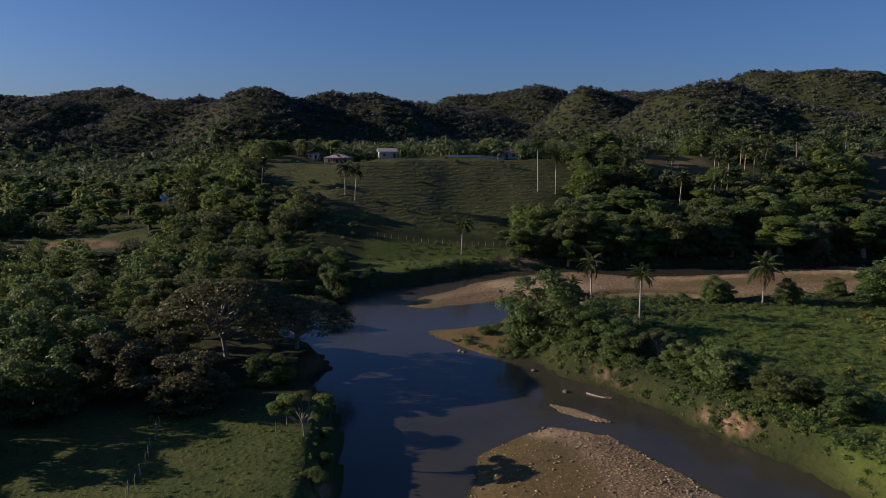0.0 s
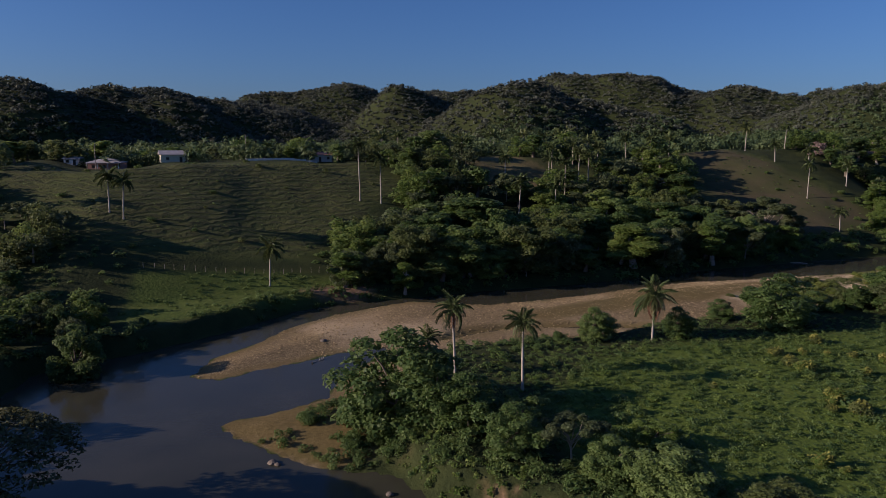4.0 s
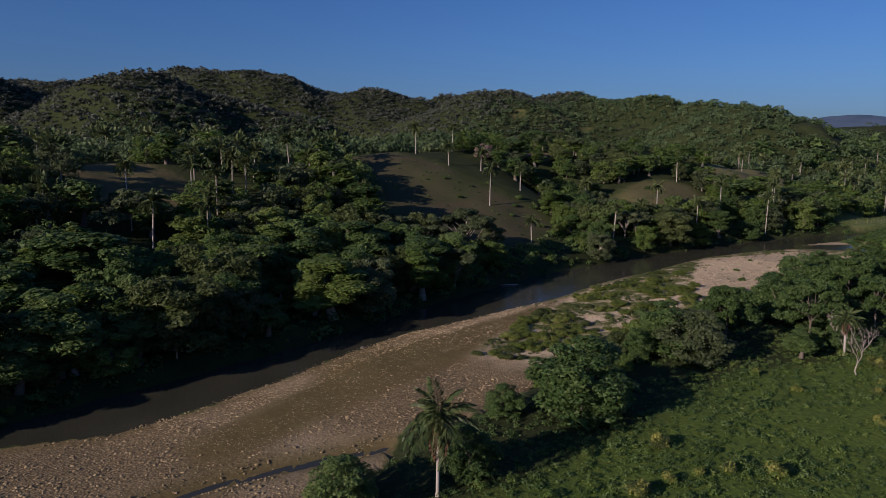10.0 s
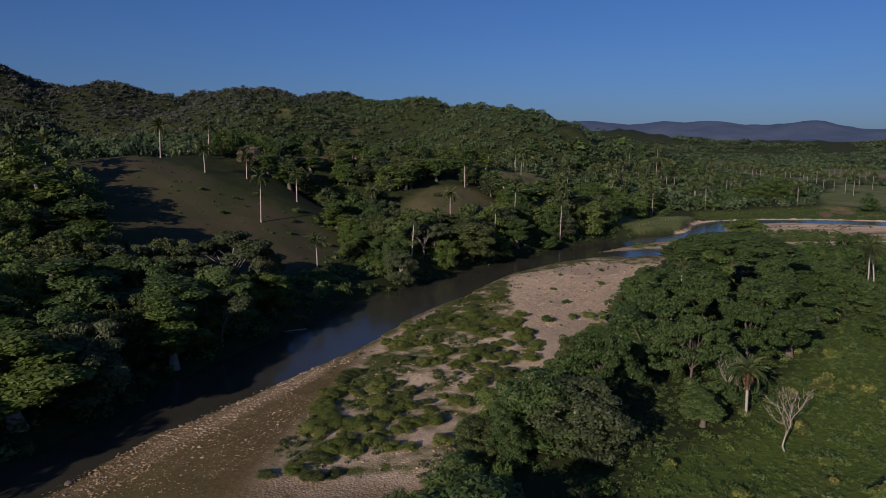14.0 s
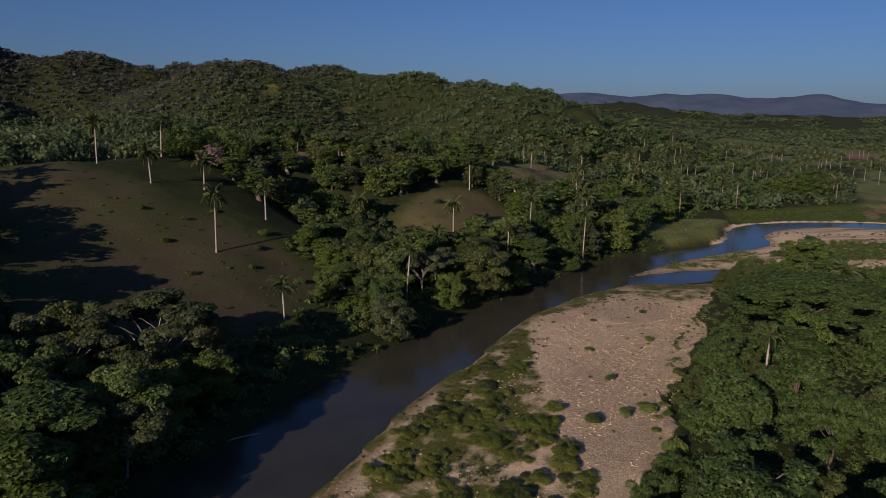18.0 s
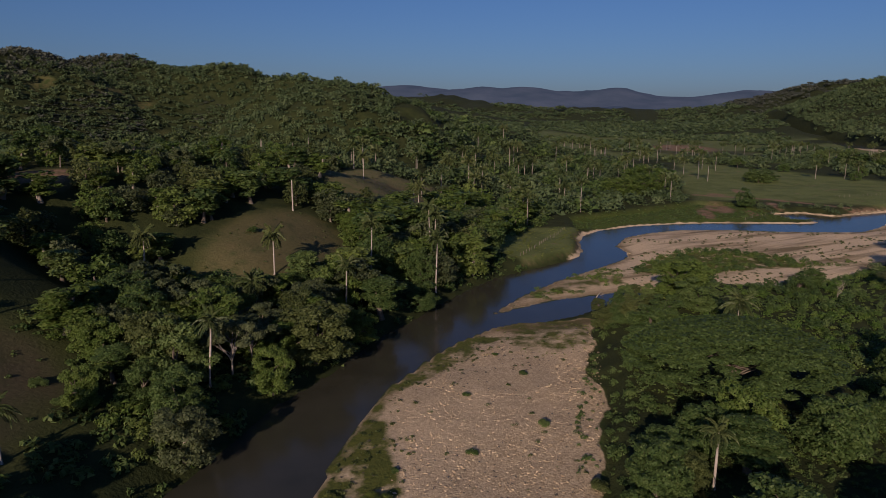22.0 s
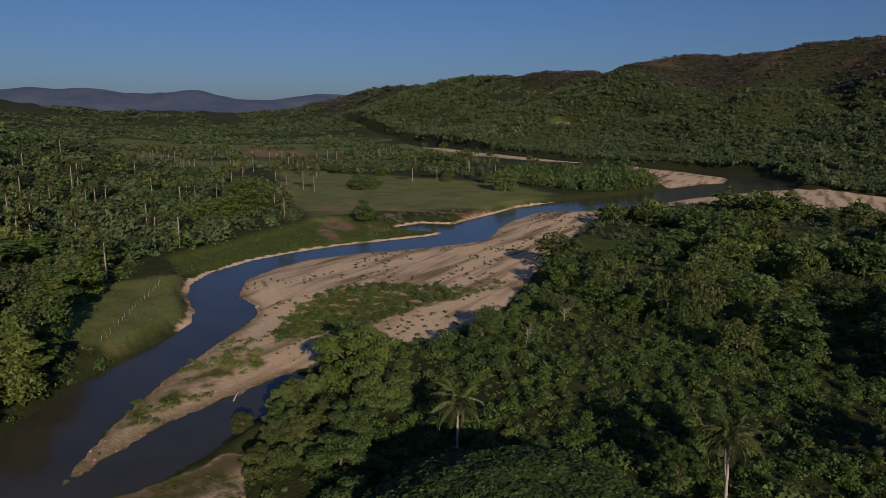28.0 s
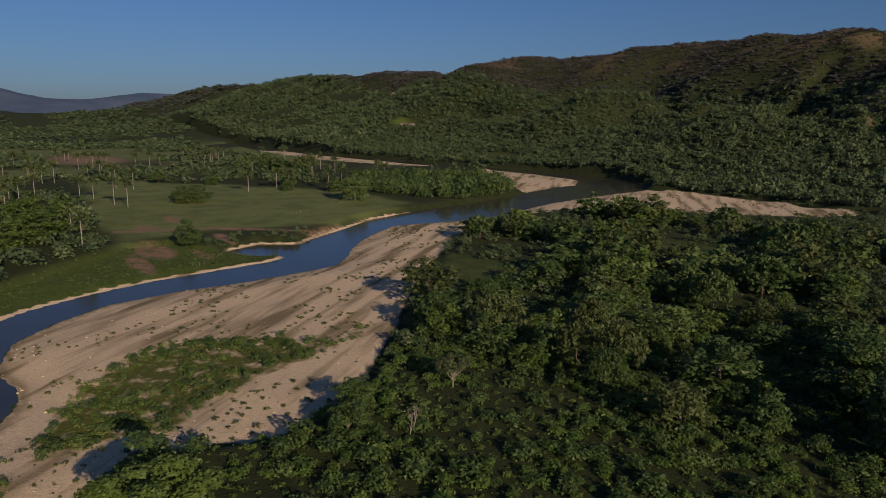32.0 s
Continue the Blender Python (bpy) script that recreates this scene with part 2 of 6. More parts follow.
def ground_mat():
    """Grass, dry hill pasture, gravel, earth and forest floor, by the masks kept on the sheet."""
    n = Nodes("ground")
    v = n.spot()
    fine, mid, wide = n.noise(1.4, 6.0, v, 0.65), n.noise(0.22, 5.0, v), n.noise(0.03, 4.0, v)
    tufts = n.cells(1.6, v)
    grass = n.mix(n.ramp(fine, 0.3, 0.7), (0.026, 0.046, 0.011), (0.065, 0.092, 0.02))
    grass = n.mix(n.ramp(mid, 0.42, 0.68), grass, (0.085, 0.098, 0.025))
    grass = n.mix(n.ramp(wide, 0.45, 0.7, 0.0, 0.6), grass, (0.05, 0.065, 0.016))
    lush = n.mix(n.ramp(fine, 0.3, 0.7), (0.06, 0.1, 0.014), (0.115, 0.165, 0.024))
    c = n.mix(n.attr("lush"), grass, lush)
    pale = n.mix(n.ramp(fine, 0.3, 0.7), (0.112, 0.148, 0.044), (0.18, 0.21, 0.07))
    pale = n.mix(n.ramp(n.noise(0.07, 5.0, v, 0.65), 0.46, 0.62, 0.0, 0.7), pale, (0.082, 0.11, 0.032))
    pale = n.mix(n.ramp(n.noise(0.11, 3.0, v), 0.62, 0.7, 0.0, 0.6), pale, (0.22, 0.17, 0.1))
    c = n.mix(n.attr("pale"), c, pale)
    level = n.node("SeparateXYZ", 2, None, i0=v)
    # Terracette relief: part of its shade is put into the colour as bands.
    terracettes = n.math("SINE", n.math("ADD", n.math("MULTIPLY", level, 5.2), n.math("MULTIPLY", mid, 16.0)), 0.0)
    tread = n.math("MULTIPLY", n.ramp(terracettes, -0.2, 0.8), n.attr("tread"))
    c = n.mix(n.math("MULTIPLY", tread, 0.55), c, (0.032, 0.036, 0.016))
    dry = n.mix(n.ramp(fine, 0.3, 0.7), (0.056, 0.05, 0.028), (0.092, 0.079, 0.044))
    dry = n.mix(n.ramp(mid, 0.4, 0.7), dry, (0.06, 0.058, 0.028))
    dry = n.mix(n.ramp(wide, 0.46, 0.62, 0.0, 0.8), dry, (0.05, 0.062, 0.02))
    c = n.mix(n.attr("dry"), c, dry)
    c = n.mix(n.attr("scree"), c, n.mix(n.ramp(mid, 0.35, 0.65), (0.03, 0.037, 0.022), (0.055, 0.057, 0.042)))
    # Dark green fills the gaps between crowns wherever the ground isn't open.
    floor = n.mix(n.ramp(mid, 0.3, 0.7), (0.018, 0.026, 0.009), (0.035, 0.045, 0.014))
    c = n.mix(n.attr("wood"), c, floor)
    soil = n.mix(n.ramp(fine, 0.3, 0.7), (0.17, 0.105, 0.06), (0.3, 0.205, 0.13))
    up = n.node("SeparateXYZ", 2, None, i0=n.node("NewGeometry", 1))
    steep = n.math("MULTIPLY", n.ramp(up, 0.86, 0.7), n.attr("cut"))
    patchy = n.math("MULTIPLY", steep, n.ramp(mid, 0.36, 0.5))
    c = n.mix(n.math("MAXIMUM", patchy, n.math("MULTIPLY", n.attr("soil"), n.ramp(mid, 0.3, 0.5))), c, soil)
    # gravel: stones of two sizes, darker towards their gaps, sand, damp brown flats
    stones = n.cells(3.3, v)
    tone = n.node("SeparateXYZ", 0, None, i0=n.cells(3.3, v, 1))
    tone2 = n.node("SeparateXYZ", 1, None, i0=n.cells(8.0, v, 1))
    g = n.mix(tone, (0.155, 0.118, 0.055), (0.385, 0.3, 0.155))
    g = n.mix(n.math("MULTIPLY", tone2, 0.6), g, (0.235, 0.176, 0.0929))
    g = n.mix(n.ramp(stones, 0.3, 0.6, 0.0, 0.7), g, (0.1, 0.075, 0.043))
    g = n.mix(n.math("MULTIPLY", n.attr("bleach"), 0.72), g, n.mix(tone, (0.4, 0.315, 0.194), (0.66, 0.54, 0.357)))
    sandy = n.mix(n.ramp(fine, 0.3, 0.7), (0.54, 0.43, 0.27), (0.74, 0.6, 0.4))
    g = n.mix(n.math("MAXIMUM", n.attr("sand"), n.ramp(wide, 0.5, 0.62, 0.0, 0.35)), g, sandy)
    flow = n.node("VectorRotate", 0, None, Vector=v, Axis=(0.0, 0.0, 1.0), Angle=0.85)
    flow = n.node("VectorMath", 0, {"operation": "MULTIPLY"}, i0=flow, i1=(0.018, 0.16, 0.086))
    streak = n.math("MULTIPLY", n.ramp(n.noise(1.0, 4.0, flow), 0.48, 0.64), n.attr("streak"))
    g = n.mix(n.math("MULTIPLY", streak, 0.85), g, n.mix(mid, (0.17, 0.12, 0.0602), (0.12, 0.11, 0.043)))
    damp = n.mix(n.ramp(fine, 0.3, 0.7), (0.1, 0.076, 0.0275), (0.165, 0.126, 0.0499))
    damp = n.mix(n.ramp(wide, 0.45, 0.6, 0.0, 0.6), damp, (0.1, 0.088, 0.031))
    g = n.mix(n.math("MULTIPLY", n.attr("wet"), n.ramp(mid, 0.2, 0.45, 0.6, 1.0)), g, damp)
    weed = n.ramp(n.math("ADD", n.attr("weed"), n.math("MULTIPLY", n.math("SUBTRACT", mid, 0.5), 1.6)), 0.42, 0.75)
    g = n.mix(weed, g, n.mix(n.ramp(fine, 0.3, 0.7), (0.055, 0.075, 0.0155), (0.12, 0.13, 0.0275)))
    edge = n.ramp(n.math("ADD", n.attr("gravel"), n.math("MULTIPLY", n.math("SUBTRACT", mid, 0.5), 0.9)), 0.42, 0.58)
    c = n.mix(edge, c, g)
    h = n.math("ADD", n.math("MULTIPLY", fine, 0.7), n.math("MULTIPLY", n.math("MULTIPLY", stones, -0.5), n.math("MULTIPLY", n.ramp(n.attr("wet"), 0.0, 0.8, 1.0, 0.12), n.attr("gravel"))))
    nrm = n.bump(h, 0.6, 0.22)
    nrm = n.bump(n.math("MULTIPLY", terracettes, n.attr("tread")), 0.4, 0.3, nrm)
    rough_ground = n.math("MULTIPLY", n.ramp(n.attr("dry"), 0.0, 1.0, 1.0, 0.25), n.ramp(n.attr("gravel"), 0.4, 0.7, 1.0, 0.15))
    nrm = n.bump(n.math("MULTIPLY", n.noise(0.7, 5.0, v, 0.7), rough_ground), 0.45, 0.35, nrm)
    nrm = n.bump(n.math("MULTIPLY", tufts, rough_ground), 0.3, 0.2, nrm)
    return n.done(c, 0.92, nrm, spec=0.15)


GROUND = ground_mat()

# ---- the lie of the land ----
NORTH_BANK = [(-12, -300), (-10, 20), (-12, 75), (-14, 91), (-16, 101), (-21, 111), (-25, 113), (-20, 121), (-23, 129), (-31, 135), (-36, 146),
              (-38, 162), (-36, 176), (-31, 183), (-21, 186), (-15, 190), (-8, 195), (4, 206), (10, 213), (21, 217), (32, 219), (45, 221),
              (60, 223), (88, 225), (104, 227), (122, 230), (137, 234), (154, 236), (190, 240), (210, 240), (234, 239), (252, 238), (270, 234),
              (290, 233), (307, 228), (322, 225), (345, 219), (361, 213), (375, 204)]
NORTH_BEND = [(390, 194), (401, 189), (412, 188), (430, 190), (448, 188), (462, 181), (478, 166), (489, 148), (497, 130), (502, 110), (508, 85),
              (513, 76), (524, 88), (538, 93), (546, 76), (537, 62), (550, 48), (566, 27), (585, 4), (596, -19), (604, -42), (617, -84), (633, -131),
              (644, -150), (660, -190), (667, -224), (700, -258), (773, -266), (830, -262), (930, -243), (1030, -235), (1200, -225), (1350, -222),
              (1400, -192), (1520, -190), (1600, -235), (2100, -215)]
SOUTH_FAR = [(2100, -250), (1600, -268), (1350, -262), (1200, -250), (1030, -262), (900, -275), (780, -298), (700, -300), (640, -275), (612, -240),
             (608, -205), (600, -170), (590, -130), (575, -95), (560, -60), (558, -30), (561, 2), (545, 20), (531, 35), (516, 47), (502, 55),
             (488, 66), (484, 80), (480, 100), (478, 125), (472, 146), (460, 160), (445, 171), (434, 173), (425, 175), (412, 171), (400, 172),
             (383, 181), (360, 194), (338, 203), (317, 209)]
POND = [(325, 203), (336, 194), (345, 182), (354, 170), (351, 166), (341, 167.5), (330, 181), (321, 187), (315, 194), (312, 201)]
SOUTH_NEAR = [(307, 206), (293, 213), (280, 217), (263, 220.5), (248, 221), (223, 219.5), (206, 221), (192, 220), (171, 217), (158, 217.5),
              (140, 217.5), (122, 218.5), (103, 215.5), (85, 210.5), (69, 208), (57, 207.5), (50, 211), (40, 216), (32, 213), (20, 207), (9, 198),
              (1, 186), (-6, 179), (-9, 169)]
SOUTH_POOL = [(-4, 167), (1, 170), (9, 173), (17, 177), (24, 178.5), (27, 178), (24, 173), (16, 162), (13, 154), (6, 150), (-4, 147), (-1, 141),
              (8, 130), (12, 128), (18, 126), (21, 118), (28, 111), (33, 104), (37, 95), (42, 88), (46, 81), (49, 70), (58, 20), (64, -300)]
WATER_LINE = NORTH_BANK + NORTH_BEND + SOUTH_FAR + POND + SOUTH_NEAR + SOUTH_POOL
BAR_EDGE = [(318, 182), (296, 181), (270, 180.5), (233, 179.5), (190, 180), (151, 180), (134, 179), (113, 178), (96, 178), (87, 180), (70, 175),
            (51, 168.5), (41, 168), (34, 171)]
MAIN_BAR = POND[-3:] + SOUTH_NEAR + SOUTH_POOL[:6] + BAR_EDGE[::-1]
BEND_BAR = SOUTH_FAR[14:] + POND[:4] + [(356, 163), (366, 152), (362, 135), (372, 115), (408, 86), (456, 50), (505, 4), (545, -45), (552, -62)]
SOUTH_BAR = SOUTH_FAR[9:15] + [(550, -70), (545, -100), (508, -143), (453, -189), (440, -235), (520, -247), (590, -245)]
FAR_BAR = [(644, -150), (660, -190), (667, -224), (700, -258), (773, -266), (830, -262), (819, -240), (790, -215), (700, -178)]
ISLAND = [(15, 96), (23, 93), (28, 84), (32, 76), (34, 60), (30, 40), (8, 40), (4, 60), (3, 76), (5, 87)]
ISLET = [(16.5, 104.5), (20, 102.5), (24.5, 97.5), (22.5, 97.5), (18, 101)]
SPIT = [(-4, 147), (6, 150), (13, 153), (20, 150), (22, 140), (21, 131), (12, 128), (8, 130), (-1, 141)]
FAR_SAND = [(880, -243), (1030, -238), (1200, -228), (1350, -232), (1395, -196), (1370, -176), (1200, -166), (1030, -168), (900, -200)]
POOL_SHORE = [(28, 178.5), (24, 173), (16, 162), (12.5, 153.5), (19, 151.5), (25, 155), (31, 161), (35, 167), (36, 171.5), (34, 174)]
BARS = [MAIN_BAR, POOL_SHORE, BEND_BAR, SOUTH_BAR, FAR_BAR, FAR_SAND]
ISLES = [ISLAND, ISLET, SPIT]

PASTURE = [(-58, 262), (-76, 300), (-70, 320), (45, 320), (58, 302), (40, 280), (30, 258), (14, 243), (-28, 241), (-46, 250)]
LOWER_GRASS = [(-26, 198), (-14, 197), (6, 211), (20, 221), (26, 233), (0, 234), (-26, 229)]
BROWN_HILL = [(183, 258), (184, 300), (198, 345), (220, 342), (230, 318), (232, 300), (238, 286), (241, 274), (232, 262), (210, 256)]
NORTH_CLEARING = [(84, 302), (86, 328), (98, 342), (116, 334), (124, 314), (116, 301), (98, 296)]
SIDE_VALLEY = [(166, 280), (174, 302), (188, 310), (190, 268), (176, 270)]
FOOT_PASTURE = [(388, 256), (384, 280), (410, 294), (450, 302), (486, 290), (490, 264), (450, 252), (410, 250)]
WEED_FIELD = [(60, -120), (52, 40), (47, 90), (36, 114), (42, 137), (58, 152), (75, 157), (100, 156), (140, 156), (152, 148), (212, 136), (256, 122), (262, 40), (270, -120)]
EAST_MEADOW = [(565, 30), (574, 90), (562, 128), (640, 135), (900, 105), (836, 51), (760, 0), (690, -42), (618, -40)]
REEDS = [(448, 192), (478, 168), (500, 120), (513, 80), (538, 96), (562, 110), (560, 128), (520, 160), (480, 196)]
NEAR_MEADOW = [(-62, -120), (-62, 86), (-30, 92), (-16, 90), (-13, 75), (-11, 40), (-13, -120)]
GRASS_BANK = [(375, 206), (401, 190), (430, 191), (450, 190), (444, 212), (418, 214), (385, 222)]
WEED_BELT = [(373, 173), (397, 165), (415.6, 151.5), (424.7, 139), (418.4, 124.4), (414.6, 114.3), (402.6, 110.4), (410, 98), (418.4, 82), (406, 95.3),
             (396, 113), (390, 129.4), (381.7, 141), (373, 148), (374, 160.5)]
SPIT_WEEDS = [(334, 207), (347, 200), (356, 193), (377.6, 185), (380, 175.8), (361, 172.6), (346.4, 185.2), (334.8, 197)]
BAR_GREEN = [(116, 197), (131, 201.8), (147.5, 206.8), (163, 211.7), (194.5, 217), (246, 220.5), (247, 215.9), (218, 203), (197.4, 192.4), (182, 183.4), (156.6, 182), (142, 179), (124.7, 179)]
BROWN_FLAT = [(100, 213.9), (129.8, 212.8), (154.6, 215.5), (176, 217.7), (163.2, 211.7), (145, 205), (129.6, 200.5), (115, 195), (80, 190), (60, 186), (62, 195), (85, 204)]
SHADY_SLOPE = [(198, 265), (212, 266), (233, 257), (221, 241), (207, 240), (197, 240), (184, 240), (183, 245), (194, 256)]
RILL = [(38, 179), (45, 182.5), (53, 184.4), (61, 183.6), (70, 181.6), (82, 177.6), (70, 181.5), (61, 183.5), (53, 184.3), (45, 182.4)]
GAP_FIELDS = [(-121, 234, 26, 12), (-84, 196, 14, 9), (-60, 160, 9, 12), (318, 268, 29, 15), (437, 266, 26, 15), (305, 335, 14, 10), (125, 318, 16, 12),
              (430, 300, 14, 10), (1150, 70, 150, 45), (1050, 20, 70, 25), (160, 340, 12, 8), (900, -330, 30, 14), (1275, -424, 42, 22), (1209, -459, 16, 9), (455, 45, 40, 22), (440, -60, 26, 12), (647, 568, 17, 4), (664, 546, 12, 4), (641, 517, 12, 3.5), (600, 590, 13, 3.5)]


def inside(poly, x, y):
    hit = np.zeros(x.shape, bool)
    for (ax, ay), (bx, by) in zip(poly, poly[1:] + poly[:1]):
        if ay != by:
            hit ^= ((ay > y) != (by > y)) & (x < (bx - ax) * (y - ay) / (by - ay) + ax)
    return hit


def away(poly, x, y):
    """Distance to the outline."""
    best = np.full(x.shape, 1e9)
    for (ax, ay), (bx, by) in zip(poly, poly[1:] + poly[:1]):
        dx, dy = bx - ax, by - ay
        s = np.clip(((x - ax) * dx + (y - ay) * dy) / (dx * dx + dy * dy + 1e-9), 0, 1)
        np.minimum(best, (x - ax - s * dx) ** 2 + (y - ay - s * dy) ** 2, out=best)
    return np.sqrt(best)


def step(v, lo, hi):
    s = np.clip((v - lo) / (hi - lo), 0, 1)
    return s * s * (3 - 2 * s)


def lattice(seed, n=64):
    return np.random.RandomState(seed).rand(n, n)


LATTICES = [lattice(s) for s in range(5)]


def wave(x, y, size, octaves=3, seed=0):
    """Smooth noise, about -1 to 1."""
    total, amp, norm = 0.0, 1.0, 0.0
    for o in range(octaves):
        g = LATTICES[(seed + o) % 5]
        u, v = x / size + 17.3 * o + seed * 3.1, y / size + 9.7 * o + seed * 5.7
        i, j = np.floor(u).astype(int), np.floor(v).astype(int)
        fu, fv = u - i, v - j
        fu, fv = fu * fu * (3 - 2 * fu), fv * fv * (3 - 2 * fv)
        a, b, c, d = g[i % 64, j % 64], g[(i + 1) % 64, j % 64], g[i % 64, (j + 1) % 64], g[(i + 1) % 64, (j + 1) % 64]
        total = total + amp * ((a * (1 - fu) + b * fu) * (1 - fv) + (c * (1 - fu) + d * fu) * fv - 0.5) * 2
        norm += amp
        amp, size = amp * 0.5, size * 0.5
    return total / norm * 1.6


def water_level(x):
    return -2.2 + 0.0045 * np.clip(x, 0, 900)


# hills as x, y, height, breadth
NORTH_HILLS = [(-468, 751, 81, 121), (-404, 842, 91, 83), (-305, 797, 82, 75), (-167, 685, 86, 57), (-115, 732, 79, 51), (-88, 813, 84, 63), (-45, 704, 65, 55), (-12, 887, 75, 106),
               (-263, 758, 86, 78), (34, 1026, 92, 69), (128, 1012, 115, 73), (166, 825, 97, 54), (248, 959, 99, 77), (261, 877, 97, 73), (261, 687, 101, 70), (429, 970, 108, 75)]
EAST_HILLS = [(323, 646, 77, 61), (443, 1045, 131, 66), (536, 960, 129, 104), (640, 1131, 158, 81), (641, 847, 103, 83), (741, 832, 103, 57), (635, 656, 108, 83), (749, 635, 106, 72),
              (778, 537, 91, 72), (665, 418, 71, 40), (635, 366, 66, 64), (806, 358, 66, 80), (420, 520, 45, 60)]
SOUTH_HILLS = [(872, -728, 130, 88), (820, -700, 120, 80), (2137, -647, 168, 264), (1879, -793, 173, 234), (1439, -795, 175, 234), (1190, -825, 165, 164), (1094, -942, 183, 158), (937, -891, 176, 136), (771, -791, 161, 108), (703, -766, 130, 116),
               (537, -699, 140, 129), (2794, -631, 165, 322), (1330, -560, 70, 110), (980, -560, 85, 100), (700, -500, 62, 90), (1700, -560, 80, 140)]
# bumps on the far ridge: x, y, height above it, breadth
BACKDROP_HILLS = [(3980, 1332, 57, 209), (4050, 799, 45, 188), (4080, 548, 40, 157), (4098, 118, 52, 133), (3300, 145, 70, 106), (4034, -490, 39, 119), (4000, -668, 22, 96)]
FAR_HILLS = [(2300, 760, 70, 220), (2900, -500, 70, 240), (1600, 480, 20, 200), (3000, -60, 72, 380), (3000, 480, 80, 330), (2300, 1300, 120, 300), (1500, 1000, 110, 260), (3000, 900, 120, 300), (-900, 500, 90, 220), (-800, -300, 70, 260), (-300, -700, 80, 260),
             (200, -900, 110, 240), (-1500, 100, 120, 400)]
BANK_X = [-500, -100, -40, 0, 60, 137, 210, 290, 345, 400, 450, 520, 700, 5000]
BANK_Y = [200, 205, 190, 207, 223, 234, 240, 233, 219, 208, 212, 190, 190, 190]


def land(x, y):
    """Height of the ground, and the masks of its cover."""
    w = water_level(x)
    wet_in, wet_d = inside(WATER_LINE, x, y), away(WATER_LINE, x, y)
    on_bar, isle = np.zeros(x.shape, bool), np.zeros(x.shape, bool)
    bar_d, isle_d = np.full(x.shape, 1e9), np.full(x.shape, 1e9)
    sway = 3.2 * wave(x, y, 19, 3, 3) * step(202 - y, 0, 10) * step(330 - x, 0, 14) * step(x, 50, 80)
    for p in BARS:
        on_bar |= inside(p, x, y + sway)
        bar_d = np.minimum(bar_d, away(p, x, y + sway))
    for p in ISLES:
        k = inside(p, x, y)
        d = away(p, x, y)
        isle_d = np.where(k, d, isle_d)
        isle |= k
        bar_d = np.minimum(bar_d, d)
    on_bar |= isle
    bed_d = np.minimum(wet_d, bar_d)
    n1, n2, n3 = wave(x, y, 9, 3, 0), wave(x, y, 40, 3, 1), wave(x, y, 160, 3, 2)
    # the plain, the northern shelf with its gullies, the wooded southern slope
    back = y - np.interp(x, BANK_X, BANK_Y)
    rise = np.interp(x, [-300, -140, -75, 100, 330, 430, 600, 1000], [0.35, 0.4, 0.95, 1.0, 0.95, 0.75, 0.3, 0.3])
    shelf = 30 * rise * np.clip((back - 14) / 86, 0, 1) ** 1.12
    shelf = shelf - 9 * np.exp(-((x - 283) / 16) ** 2 - ((y - 292) / 34) ** 2) + 6 * np.exp(-((x - 425) / 55) ** 2 - ((y - 284) / 24) ** 2)
    shelf = shelf + 4 * np.exp(-((x - 228) / 30) ** 2 - ((y - 318) / 30) ** 2) + 2.4 * np.exp(-((x - 318) / 32) ** 2 - ((y - 272) / 15) ** 2)
    shelf = shelf + 2.6 * step(back, 1, 10) * step(x, 150, 220) * step(-x, -460, -400)
    south = 55 * step(-y, 255, 640) * step(x, 250, 480)
    plain_z = w + 2.9 + 0.5 * n2 + shelf * (1 + 0.06 * n2) + south * (1 + 0.25 * n2)
    lumps = 0.0
    for hx, hy, hh, hs in NORTH_HILLS + EAST_HILLS + SOUTH_HILLS + FAR_HILLS:
        hs = hs * 1.08
        r2 = ((x - hx) / hs) ** 2 + ((y - hy) / hs) ** 2
        lumps = lumps + (hh * np.exp(-0.5 * r2)) ** 5
    lumps = lumps ** 0.2
    hilly = step(lumps, 8, 60)
    z = ((plain_z + 20) ** 6 + (lumps + 20) ** 6 - 20.0 ** 6) ** (1 / 6) - 20
    spur = (1 - 2.2 * np.abs(wave(x, y, 190, 2, 4))) * (0.35 + 0.65 * step(y, -100, 200))
    z = z + hilly * (5.0 * n2 + 4.0 * n3 + 10.0 * spur - 3.0)
    gully = np.abs(wave(x + 0.25 * y, y * 0.4, 130, 2, 3))
    z = z - 17 * hilly * step(-y, 290, 420) * step(y, -740, -620) * (1 - step(gully, 0.0, 0.4))
    z = z + 0.12 * n1 * step(bed_d, 2, 8)
    low = step(away(REEDS, x, y) * np.where(inside(REEDS, x, y), 1, -1), -1.5, 2.5)
    z = z * (1 - low) + (w + 1.0 + 0.25 * n1) * low
    # banks, bars and bed
    steep = np.where(y > 185, 3.5, np.where(x < 60, 3.0, 6.0))
    ramp = step(bed_d, 0.0, 1.0 * steep)
    z = np.where(ramp < 1, w + 0.15 + (z - w - 0.15) * ramp, z)
    bar_z = w + 0.08 + 0.85 * step(wet_d, 0, 14) + 0.16 * n1 * step(wet_d, 0, 4) + 0.25 * n2 * step(wet_d, 2, 10)
    bar_z = bar_z - 1.1 * np.exp(-(away(RILL, x, y) / 1.5) ** 2)
    isle_z = w + 0.05 + 0.5 * step(isle_d, 0, 5) + 0.1 * n1 * step(isle_d, 0, 2)
    z = np.where(on_bar, np.where(isle, isle_z, bar_z), z)
    z = np.where(wet_in & ~on_bar, w - 0.05 - 1.3 * step(np.minimum(wet_d, bar_d), 0, 9), z)
    return z, dict(wet_in=wet_in & ~on_bar, on_bar=on_bar, bed_d=bed_d, wet_d=wet_d, bar_d=bar_d, hilly=hilly, isle=isle)


